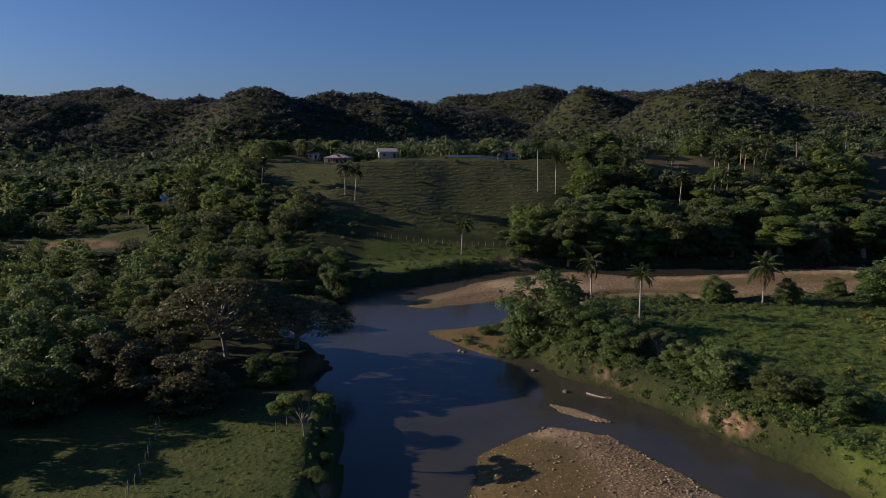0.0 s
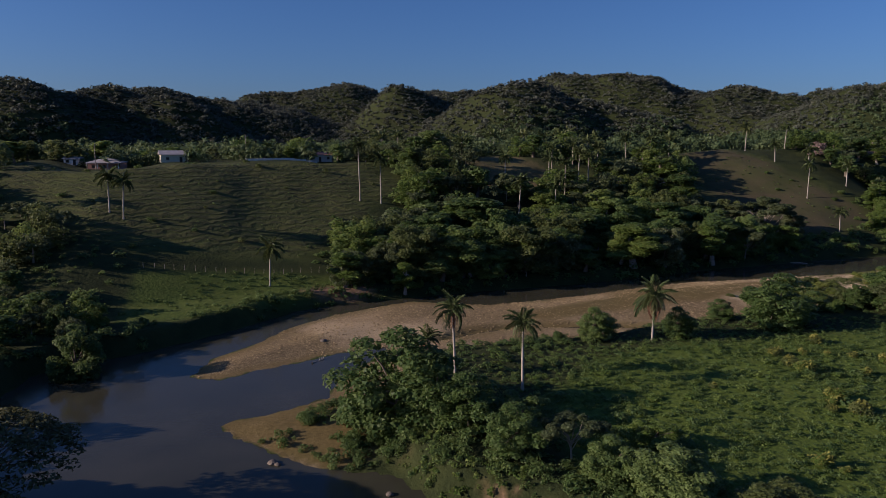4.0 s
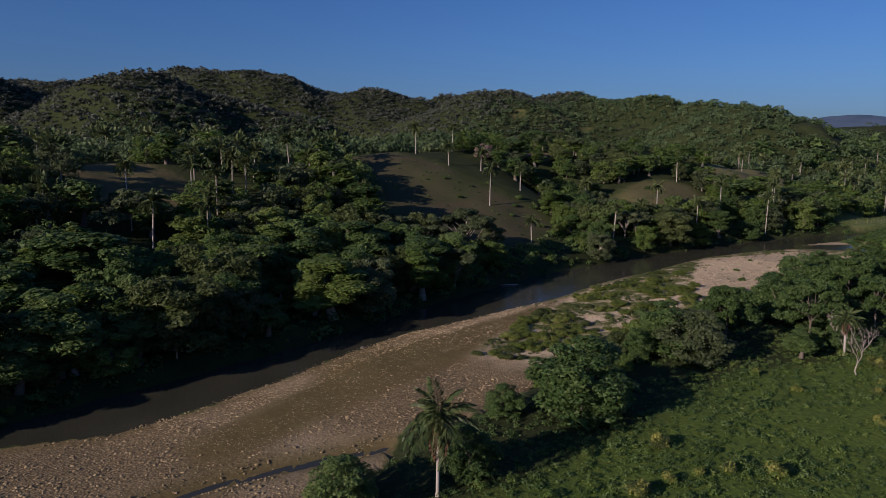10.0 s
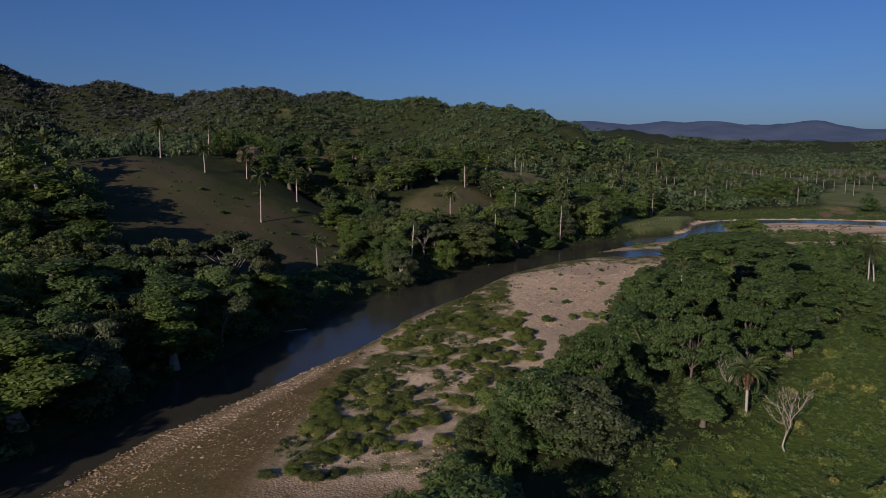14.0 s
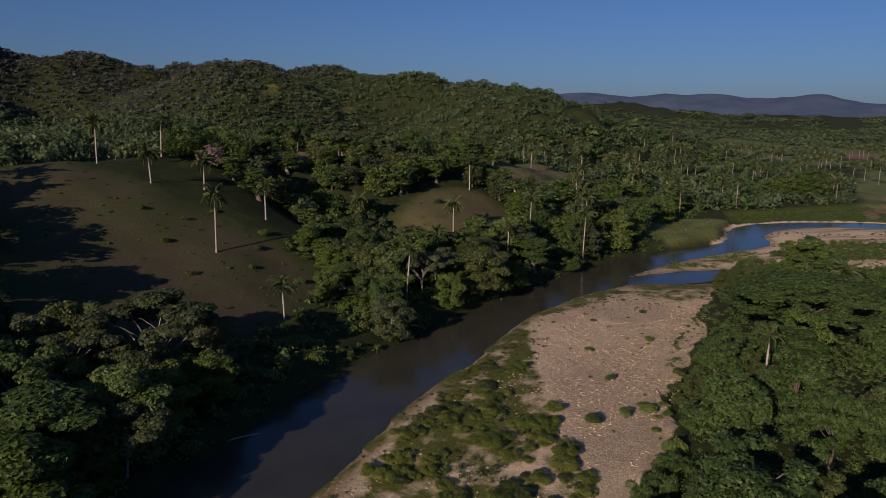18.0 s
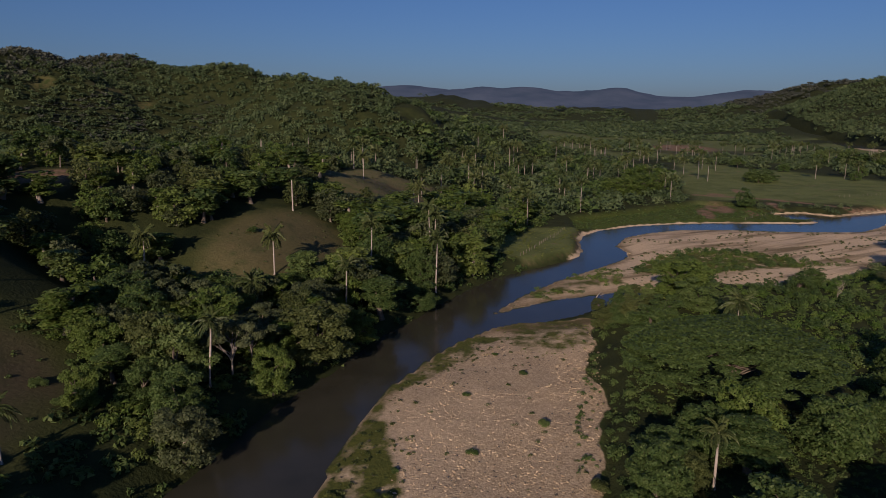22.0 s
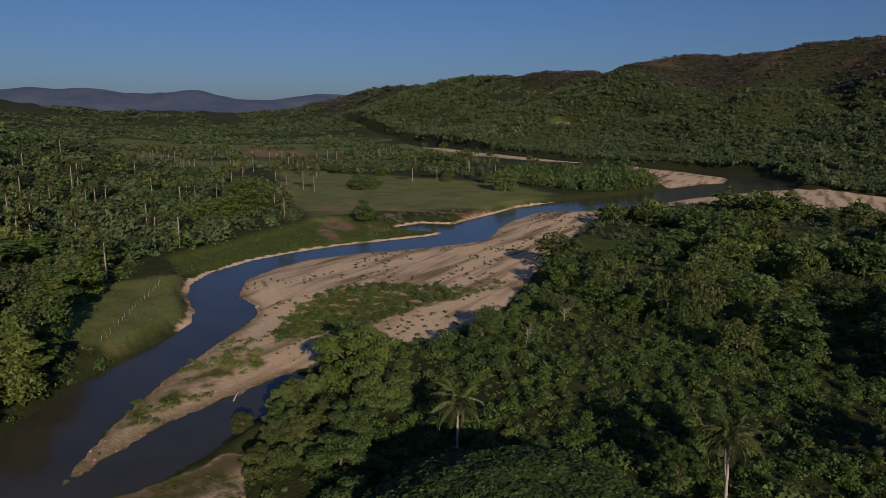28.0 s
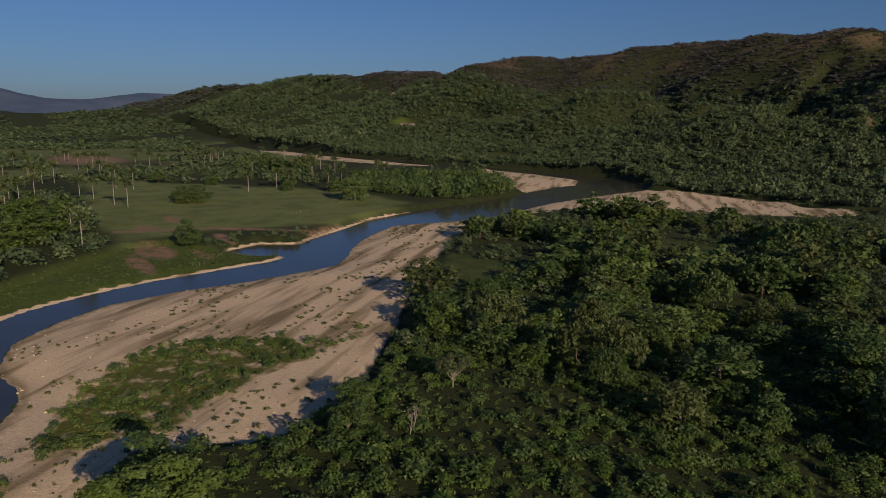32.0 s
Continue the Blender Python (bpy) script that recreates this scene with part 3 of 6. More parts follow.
def height(x, y):
    return float(land(np.array([x], float), np.array([y], float))[0][0])


def spaced(*runs):
    """Coordinates: (until, step) runs, from the first number on."""
    out = [runs[0]]
    for end, gap in runs[1:]:
        n = max(1, round((end - out[-1]) / gap))
        out += list(np.linspace(out[-1], end, n + 1)[1:])
    return np.array(out)


def open_mask(x, y):
    """1 where the ground is open pasture or field."""
    m = np.zeros(x.shape)
    for p, soft in ((PASTURE, 6), (NORTH_CLEARING, 4), (SIDE_VALLEY, 5), (FOOT_PASTURE, 5), (LOWER_GRASS, 4), (BROWN_HILL, 6), (WEED_FIELD, 5), (EAST_MEADOW, 8), (REEDS, 5), (NEAR_MEADOW, 5), (GRASS_BANK, 4)):
        s = away(p, x, y) * np.where(inside(p, x, y), 1, -1)
        m = np.maximum(m, step(s, -soft, soft))
    for cx, cy, rx, ry in GAP_FIELDS:
        r = ((x - cx) / rx) ** 2 + ((y - cy) / ry) ** 2
        m = np.maximum(m, step(1.6 - r, 0, 0.8))
    return m


def grid_mesh(name, xs, ys, zs):
    nx, ny = len(xs), len(ys)
    gx, gy = np.meshgrid(xs, ys)
    co = np.stack([gx.ravel(), gy.ravel(), zs.ravel()], 1)
    i = (np.arange(ny - 1)[:, None] * nx + np.arange(nx - 1)[None]).ravel()
    return mesh_np(name, co, np.stack([i, i + 1, i + nx + 1, i + nx], 1))


def mesh_np(name, co, faces, smooth=True):
    me = bpy.data.meshes.new(name)
    n, k = faces.shape
    me.vertices.add(len(co))
    me.vertices.foreach_set("co", np.ascontiguousarray(co, np.float32).ravel())
    me.loops.add(n * k)
    me.loops.foreach_set("vertex_index", np.ascontiguousarray(faces, np.int32).ravel())
    me.polygons.add(n)
    me.polygons.foreach_set("loop_start", np.arange(0, n * k, k, dtype=np.int32))
    me.polygons.foreach_set("use_smooth", np.full(n, smooth))
    me.update(calc_edges=True)
    me.validate()
    return me


xs = spaced(-5200, (-1200, 400), (-500, 60), (-120, 14), (-40, 2.6), (360, 1.5), (660, 2.8), (900, 9), (1600, 24), (5200, 120))
ys = spaced(-5200, (-1500, 400), (-1000, 50), (-320, 14), (-40, 5.5), (50, 3.5), (250, 1.5), (360, 3.2), (1150, 11), (1600, 45), (5200, 300))
gx, gy = np.meshgrid(xs, ys)
gz, cover = land(gx.ravel(), gy.ravel())
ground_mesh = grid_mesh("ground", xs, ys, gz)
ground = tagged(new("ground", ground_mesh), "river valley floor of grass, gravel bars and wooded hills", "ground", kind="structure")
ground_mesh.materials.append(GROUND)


def keep_mask(name, values):
    a = ground_mesh.attributes.new(name, "FLOAT", "POINT")
    a.data.foreach_set("value", np.ascontiguousarray(np.clip(values, 0, 1), np.float32))


fx, fy = gx.ravel(), gy.ravel()
opened = open_mask(fx, fy)
margin = step(fx, 380, 405) * step(-fx, -610, -590) * ~cover["on_bar"] * (cover["bar_d"] > 6)
sandy_edge = margin * np.clip(0.95 - cover["wet_d"] * np.where(cover["wet_in"], 0.02, 0.36) + 0.1 * wave(fx, fy, 30, 2, 1), 0, 1)
keep_mask("gravel", np.maximum(np.where(cover["on_bar"], np.clip(0.5 + cover["bar_d"] * 0.25, 0, 1), np.clip(0.5 - cover["bar_d"] * 0.35, 0, 1)), sandy_edge))
fields = step(fx, 860, 940) * step(-fx, -1700, -1500) * step(fy, -215, -195) * step(-fy, -330, -280) * step(0.12 - wave(fx, fy, 110, 2, 1), 0, 0.25)
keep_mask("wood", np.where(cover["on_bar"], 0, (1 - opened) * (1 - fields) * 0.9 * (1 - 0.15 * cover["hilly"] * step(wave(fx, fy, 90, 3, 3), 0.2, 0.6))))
brown = np.zeros(fx.shape)
for p, much in ((BROWN_HILL, 1.0), (NORTH_CLEARING, 0.6), (FOOT_PASTURE, 0.3), (SIDE_VALLEY, 0.5)):
    brown = np.maximum(brown, much * step(away(p, fx, fy) * np.where(inside(p, fx, fy), 1, -1), -5, 5))
for cx, cy, rx, ry in GAP_FIELDS[3:10]:
    brown = np.maximum(brown, 0.5 * step(1.6 - ((fx - cx) / rx) ** 2 - ((fy - cy) / ry) ** 2, 0, 0.8))
brown = np.maximum(brown, 0.35 * inside(PASTURE, fx, fy) * step(fy, 235, 255))
scree = cover["hilly"] * step(wave(fx, fy, 90, 3, 3), 0.2, 0.6) * 0.7
keep_mask("scree", scree)
keep_mask("dry", brown)
keep_mask("tread", inside(PASTURE, fx, fy) * step(fy, 236, 250) * 1.0)
keep_mask("pale", 0.25 * step(1.5 - ((fx - 318) / 29) ** 2 - ((fy - 268) / 16) ** 2, 0, 1) + inside(FOOT_PASTURE, fx, fy) * 0.8 + inside(NORTH_CLEARING, fx, fy) * 0.4 + step(away(EAST_MEADOW, fx, fy) * np.where(inside(EAST_MEADOW, fx, fy), 1, -1) + 9 * wave(fx, fy, 40, 3, 1), -5, 5) * 0.95 + fields * 0.8 + inside(GRASS_BANK, fx, fy) * 0.9)
lush = inside(WEED_FIELD, fx, fy) * 0.75 + inside(GRASS_BANK, fx, fy) * 0.4 + inside(REEDS, fx, fy) * 0.45 + inside(NEAR_MEADOW, fx, fy) * 0.1 + 0.9 * step(1.5 - ((fx - 1275) / 42) ** 2 - ((fy + 424) / 22) ** 2, 0, 1)
lush = lush + 0.45 * inside(LOWER_GRASS, fx, fy)
keep_mask("lush", lush)
soil = np.zeros(fx.shape)
for cx, cy, rx, ry in [(-125, 232, 17, 6), (545, 118, 16, 7), (305, 335, 14, 10), (1190, 70, 95, 42), (600, 112, 9, 5), (620, 95, 14, 4), (22, 222, 9, 4), (524, 128, 20, 3.5), (532, 104, 11, 2.5), (556, 88, 12, 3)]:
    soil = np.maximum(soil, step(1.5 - ((fx - cx) / rx) ** 2 - ((fy - cy) / ry) ** 2, 0, 1))
for cx, cy, rx, ry in GAP_FIELDS[-4:]:
    soil = np.maximum(soil, 0.22 * step(1.5 - ((fx - cx) / rx) ** 2 - ((fy - cy) / ry) ** 2, 0, 1))
for p in (FOOT_PASTURE, NORTH_CLEARING):
    soil = np.maximum(soil, 0.3 * inside(p, fx, fy))
soil = np.maximum(soil, 0.2 * step(1.5 - ((fx - 318) / 29) ** 2 - ((fy - 268) / 16) ** 2, 0, 1))
bluff = [(594, 124), (582, 85), (562, 62), (550, 50), (566, 28), (551, 50.2), (562.2, 62.3), (582.2, 85.2)]
soil = np.maximum(soil, 1.3 * np.exp(-(away(bluff, fx, fy) / 2.6) ** 2))
crest = step(-fy, 600, 660) * step(fx, 350, 500) * step(-fx, -1700, -1500) * step(land(fx, fy)[0], 118, 150)
soil = np.maximum(soil, 0.42 * crest * step(wave(fx, fy, 42, 3, 2), 0.1, 0.4))
keep_mask("soil", soil)
keep_mask("cut", step(120 - np.abs(fx - 540), 0, 60) * (fy < 150) + step(70 - np.abs(fx - 40), 0, 20) * (fy < 130) * step(wave(fx, fy, 11, 2, 2), 0.05, 0.4) + ((fx > 370) & (fx < 460) & (fy < 225)) * 0.5)

def within(poly, soft):
    return step(away(poly, fx, fy) * np.where(inside(poly, fx, fy), 1, -1), -soft, soft)


damp = 1.0 * within(BROWN_FLAT, 3)
damp = np.maximum(damp, cover["on_bar"] * step(3.2 - cover["wet_d"], 0, 2.4) * 0.7)
damp = np.maximum(damp, np.exp(-(away(RILL, fx, fy) / 3.5) ** 2))
damp = np.maximum(damp, cover["isle"] * within([(1, 92), (11, 94), (17, 89), (19, 80), (17, 60), (3, 60)], 1.5))
damp = np.maximum(damp, 1.0 * inside(SPIT, fx, fy))
damp = np.maximum(damp, 0.9 * step(12 - away(POND, fx, fy), 0, 6) * (fx > 285) * cover["on_bar"] * (fx + fy < 514))
keep_mask("wet", damp)
weed = 0.8 * within(BAR_GREEN, 2) * (0.7 + 0.3 * step(fy, 196, 206))
weed = np.maximum(weed, (fx > 165) * (fx < 300) * cover["on_bar"] * 0.75 * step(6.5 + 3.5 * wave(fx, fy, 22, 2, 2) - cover["wet_d"], 0, 4) * (fy > 203))
weed = np.maximum(weed, np.maximum(0.75 * within(WEED_BELT, 3), 0.55 * within(SPIT_WEEDS, 3)))
weed = np.maximum(weed, 0.6 * step(1.4 - ((fx - 305) / 16) ** 2 - ((fy - 193) / 12) ** 2, 0, 0.8))
keep_mask("weed", weed)
keep_mask("bleach", step(fx, 105, 175))
keep_mask("streak", step(fx, 335, 370))
keep_mask("sand", np.maximum(step(fx, 330, 380) * 0.75, 0.7 * within(BAR_GREEN, 3)))

# the blue range at the valley's end, so far off that it never shifts
bx, by = spaced(2600, (4900, 34)), spaced(-1500, (1800, 30))
bgx, bgy = np.meshgrid(bx, by)
bz = 136 * np.exp(-((bgx - 4150) / 600) ** 2)
for hx, hy, hh, hs in BACKDROP_HILLS:
    bz = bz + hh * np.exp(-0.5 * (((bgx - hx) / (1.6 * hs)) ** 2 + ((bgy - hy) / hs) ** 2))
bz = bz * (1 + 0.05 * wave(bgx, bgy, 300, 4, 1)) - 4 + 7.0 * wave(bgx, bgy, 130, 3, 2)
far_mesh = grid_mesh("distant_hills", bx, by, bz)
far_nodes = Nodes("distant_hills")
# Haze is put into these hills as a blue base and faint glow.
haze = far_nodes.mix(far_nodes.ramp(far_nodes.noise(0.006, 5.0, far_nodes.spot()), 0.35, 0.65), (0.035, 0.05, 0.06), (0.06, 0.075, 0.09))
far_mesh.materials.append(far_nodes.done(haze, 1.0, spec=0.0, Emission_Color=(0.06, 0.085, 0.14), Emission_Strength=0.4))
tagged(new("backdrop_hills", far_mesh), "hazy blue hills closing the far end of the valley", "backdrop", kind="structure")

wx = spaced(-600, (0, 200), (900, 60), (2600, 400))
wy = np.array([-700.0, -300.0, 0.0, 150.0, 300.0])
river_mesh = grid_mesh("river", wx, wy, np.repeat(water_level(wx)[None], len(wy), 0))
river_mesh.materials.append(WATER)
tagged(new("river", river_mesh), "calm murky green-brown river between gravel bars", "river", kind="structure")

# ---- building plants ----
PATH_PLAN = [(0, 0), (10, 80), (32, 119), (57, 141), (118, 174), (175, 191), (215, 188), (252, 172)]


def from_path(x, y):
    best = np.full(np.shape(x), 1e9)
    for (ax, ay), (bx, by) in zip(PATH_PLAN, PATH_PLAN[1:]):
        dx, dy = bx - ax, by - ay
        s = np.clip(((x - ax) * dx + (y - ay) * dy) / (dx * dx + dy * dy), 0, 1)
        best = np.minimum(best, np.hypot(x - ax - s * dx, y - ay - s * dy))
    return best


def unit(v):
    return v / np.maximum(np.linalg.norm(v, axis=-1, keepdims=True), 1e-9)


def leaves(rng, centre, normal, length, width):
    """Pointed leaves, one three-cornered blade each, tips hanging a little."""
    n = len(centre)
    u = unit(np.cross(normal, rng.normal(size=(n, 3))))
    v = np.cross(normal, u)
    size = rng.uniform(0.65, 1.35, (n, 1))
    a, b = u * length * 0.62 * size, v * width * 0.62 * size
    tip = normal * width * 0.25 * size
    co = np.stack([centre - a * 0.7 + b, centre + a - tip, centre - a * 0.7 - b], 1).reshape(-1, 3)
    return co, np.arange(3 * n).reshape(n, 3)


def tube(points, radii, sides=6):
    """A tapered limb through the points."""
    p = np.array(points, float)
    t = unit(np.gradient(p, axis=0))
    ref = np.array([1.0, 0.13, 0.07])
    a = unit(np.cross(t, ref))
    b = np.cross(t, a)
    ang = np.linspace(0, 2 * np.pi, sides, endpoint=False)
    ring = a[:, None] * np.cos(ang)[None, :, None] + b[:, None] * np.sin(ang)[None, :, None]
    co = (p[:, None] + ring * np.array(radii)[:, None, None]).reshape(-1, 3)
    i = np.arange(len(p) - 1)[:, None] * sides + np.arange(sides)[None]
    j = np.arange(len(p) - 1)[:, None] * sides + (np.arange(sides)[None] + 1) % sides
    return co, np.stack([i, j, j + sides, i + sides], -1).reshape(-1, 4)


def joined(parts):
    cos, faces, n = [], [], 0
    for co, f in parts:
        cos.append(co), faces.append(f + n)
        n += len(co)
    return np.concatenate(cos), np.concatenate(faces)


def bend(a, b, rng, lift=0.15, n=5):
    a, b = np.array(a, float), np.array(b, float)
    s = np.linspace(0, 1, n)[:, None]
    side = rng.normal(size=3) * np.linalg.norm(b - a) * 0.09
    return a + (b - a) * s + np.sin(s * np.pi) * (side + np.array([0, 0, lift * np.linalg.norm(b - a)]))


def clump_centres(rng, shape):
    """Centres and radii of a crown's clumps; a tree of about 10 m, 5 m in radius."""
    if shape == "spread":
        k = 110
        r = np.sqrt(rng.uniform(0.0, 1.0, k)) * 6.2
        a = rng.uniform(0, 2 * np.pi, k)
        z = 8.3 - 4.4 * (r / 6.2) ** 2.0 + rng.normal(0, 0.5, k)
        c = np.stack([r * np.cos(a), r * np.sin(a) * 0.92, z], 1)
        rad = np.stack([rng.uniform(0.6, 1.3, k)] * 2 + [rng.uniform(0.3, 0.6, k)], 1)
    elif shape == "great":
        k = 460
        r = np.sqrt(rng.uniform(0.0, 1.0, k)) * 6.6
        a = rng.uniform(0, 2 * np.pi, k)
        z = 8.6 - 3.9 * (r / 6.6) ** 2.4 + rng.normal(0, 0.1, k)
        c = np.stack([r * np.cos(a), r * np.sin(a) * 0.95, z], 1)
        rad = np.stack([rng.uniform(0.45, 0.85, k)] * 2 + [rng.uniform(0.16, 0.3, k)], 1)
    elif shape == "tall":
        k = 20
        z = rng.uniform(3.2, 11.2, k)
        r = rng.uniform(0.2, 1.0, k) * 2.3 * np.sin(np.clip((z - 1.5) / 11, 0.05, 0.98) * np.pi) ** 0.6
        a = rng.uniform(0, 2 * np.pi, k)
        c = np.stack([r * np.cos(a), r * np.sin(a), z], 1)
        rad = np.stack([rng.uniform(0.9, 1.6, k)] * 2 + [rng.uniform(0.8, 1.3, k)], 1)
    elif shape == "bush":
        k = 13
        d = unit(rng.normal(size=(k, 3)) * (1, 1, 0.8))
        d[:, 2] = np.abs(d[:, 2])
        c = d * rng.uniform(0.3, 0.78, (k, 1)) * (3.0, 3.0, 2.6) + (0, 0, 0.9)
        rad = np.stack([rng.uniform(0.9, 1.5, k)] * 2 + [rng.uniform(0.8, 1.3, k)], 1)
    elif shape == "sparse":
        k = 24
        d = unit(rng.normal(size=(k, 3)) * (1, 1, 0.7))
        d[:, 2] = np.abs(d[:, 2]) * 0.9 - 0.15
        c = d * rng.uniform(0.55, 1.0, (k, 1)) * (4.6, 4.6, 3.6) + (0, 0, 6.0)
        rad = np.stack([rng.uniform(0.7, 1.3, k)] * 2 + [rng.uniform(0.45, 0.8, k)], 1)
    else:
        k = 64
        d = unit(rng.normal(size=(k, 3)) * (1, 1, 0.85))
        c = d * rng.uniform(0.35, 1.0, (k, 1)) ** 0.6 * (4.3, 4.3, 4.7) + (0, 0, 5.0) + rng.normal(0, 0.3, (k, 3))
        a = np.arange(12) * 0.53
        c[:12] = np.stack([3.3 * np.cos(a), 3.3 * np.sin(a), rng.uniform(0.9, 2.6, 12)], 1)
        c[:, 2] = np.maximum(c[:, 2], 0.9)
        rad = np.stack([rng.uniform(0.85, 1.6, k)] * 2 + [rng.uniform(0.6, 1.15, k)], 1)
    return c, rad


def crown_leaves(rng, c, rad, count, length, width):
    w = rad[:, 0] * rad[:, 0]
    pick = rng.choice(len(c), count, p=w / w.sum())
    d = rng.normal(size=(count, 3))
    d[:, 2] = np.where(rng.rand(count) < 0.55, np.abs(d[:, 2]), d[:, 2])
    d = unit(d)
    pos = c[pick] + d * rad[pick] * rng.uniform(0.72, 1.08, (count, 1))
    out = unit(d * 0.7 + rng.normal(size=(count, 3)) * 0.42 + (0, 0, 0.45))
    return leaves(rng, pos, out, length, width)


def plant_meshes(shape, count, length, width, seed, leaf, bark):
    rng = np.random.RandomState(seed)
    c, rad = clump_centres(rng, shape)
    crown = crown_leaves(rng, c, rad, count, length, width)
    top = {"spread": 4.2, "great": 4.2, "tall": 9.5, "bush": 0.8, "sparse": 3.4}.get(shape, 4.6)
    parts = []
    base = {"bush": 0.16, "spread": 0.24, "great": 0.22, "sparse": 0.17}.get(shape, 0.34)
    lean = rng.normal(0, 0.18, 2)
    z = np.linspace(-0.4, top, 6)
    stem = np.stack([lean[0] * z * 0.3, lean[1] * z * 0.3, z], 1)
    parts.append(tube(stem, base * np.array([1.5, 1.05, 0.9, 0.8, 0.65, 0.45]), 8))
    order = rng.permutation(len(c))[: {"great": 34, "sparse": 16, "spread": 16}.get(shape, 8)]
    for i in order:
        s = rng.uniform(0.45, 1.0)
        a = np.array([stem[-1, 0] * s, stem[-1, 1] * s, top * s])
        parts.append(tube(bend(a, c[i] - (0, 0, rad[i, 2] * 0.2), rng), base * np.array([0.5, 0.36, 0.25, 0.16, 0.07]), 5))
    return joined(parts), crown


# leaves for each tree, leaf length and breadth, by nearness
DETAIL = {"near": (11500, 0.37, 0.25), "mid": (4400, 0.47, 0.33), "far": (1500, 0.82, 0.6)}
PLANTS = {}
SORTS = [("round", LEAF, BARK, 3), ("round_olive", LEAF_OLIVE, BARK, 2), ("round_bright", LEAF_BRIGHT, BARK, 2), ("round_grey", LEAF_GREY, BARK_PALE, 1), ("round_dusk", LEAF_DUSK, BARK, 1), ("tall", LEAF, BARK, 2), ("tall_bright", LEAF_BRIGHT, BARK_PALE, 2), ("spread", LEAF_OLIVE, BARK, 2),
         ("spread_green", LEAF_RAIN, BARK, 2), ("sparse", LEAF_GREY, BARK_PALE, 3), ("sparse_bright", LEAF_BRIGHT, BARK_PALE, 1), ("bush", LEAF, BARK, 3), ("bush_bright", LEAF_BRIGHT, BARK, 2), ("bush_olive", LEAF_OLIVE, BARK, 1), ("bush_bar", LEAF_BAR, BARK, 2), ("spread_great", LEAF_RAIN, BARK, 1), ("spread_old", LEAF_DUSK, BARK_PALE, 1)]
for kind, leaf, bark, variants in SORTS:
    shape = "great" if kind in ("spread_great", "spread_old") else kind.split("_")[0]
    for lod, (count, length, width) in DETAIL.items():
        k = {"spread": 1.35, "sparse": 0.8, "bush": 0.4}.get(shape, 1.0)
        s = {"spread": 0.9, "sparse": 0.9, "bush": 0.72}.get(shape, 1.0)
        if shape == "great":
            k, s = (5.2, 0.6) if kind == "spread_great" else (0.9, 0.75)
        for v in range(variants):
            PLANTS[kind, lod, v] = plant_meshes(shape, int(count * k), length * s, width * s, 31 * v + len(PLANTS), leaf, bark)
READY = {}


def plant_data(kind, lod, v):
    """The meshes of a sort of plant, made once and shared."""
    if (kind, lod, v) not in READY:
        trunk, crown = PLANTS[kind, lod, v]
        leaf, bark = next((a, b) for k, a, b, _ in SORTS if k == kind)
        t, c = mesh_np(kind + "_trunk", *trunk), mesh_np(kind + "_crown", *crown, smooth=False)
        t.materials.append(bark), c.materials.append(leaf)
        READY[kind, lod, v] = t, c
    return READY[kind, lod, v]


VARIANTS = {kind: n for kind, _, _, n in SORTS}

WORDS = {"round": ("broadleaf_tree", "broad dark-green tree with a rounded leafy crown", "tree"),
         "round_olive": ("broadleaf_tree", "olive-green tree with a rounded leafy crown", "tree"),
         "round_bright": ("broadleaf_tree", "bright green leafy tree in full sun", "tree"),
         "round_dusk": ("broadleaf_tree", "rounded tree with dull brownish-green leaves", "tree"),
         "round_grey": ("broadleaf_tree", "grey-green rounded tree with pale inner branches", "tree"),
         "tall": ("broadleaf_tree", "tall narrow green tree above the undergrowth", "tree"),
         "tall_bright": ("broadleaf_tree", "tall bright green tree leafy down to the ground", "tree"),
         "spread": ("rain_tree", "wide flat-topped olive-green tree with spreading limbs", "tree"),
         "spread_green": ("rain_tree", "wide flat-topped dark-green tree with spreading limbs", "tree"),
         "sparse": ("pale_tree", "thin grey-leaved tree with bare pale branches", "tree"),
         "sparse_bright": ("pale_tree", "light-green large-leaved tree with a forked pale trunk", "tree"),
         "spread_great": ("rain_tree", "huge old rain tree with a broad domed olive-green crown", "tree"),
         "spread_old": ("rain_tree", "huge old rain tree with a brownish airy crown and pale limbs", "tree"),
         "bush": ("shrub", "low dark-green leafy shrub on the river plain", "shrub"),
         "bush_bright": ("shrub", "low bright-green leafy shrub in the sun", "shrub"),
         "bush_bar": ("shrub", "low sprawling yellow-green shrub on pale gravel", "shrub"),
         "bush_olive": ("shrub", "low olive-green shrub among the weeds", "shrub")}
RNG = np.random.RandomState(7)


def lod_at(x, y):
    d = float(from_path(x, y))
    return "near" if d < 85 else "mid" if d < 220 else "far"


SIZES = {"spread": (7.5, 9.0), "tall": (3.0, 12.0), "bush": (3.6, 4.3), "sparse": (5.0, 9.6), "round": (5.2, 10.4)}


def stand(kind, x, y, radius, tall, z):
    r0, h0 = SIZES[kind.split("_")[0]]
    return pose(x, y, z - 0.1, 0, 0, RNG.uniform(0, 360)) @ Matrix.Diagonal((radius / r0, radius / r0 * RNG.uniform(0.88, 1.12), tall / h0, 1))


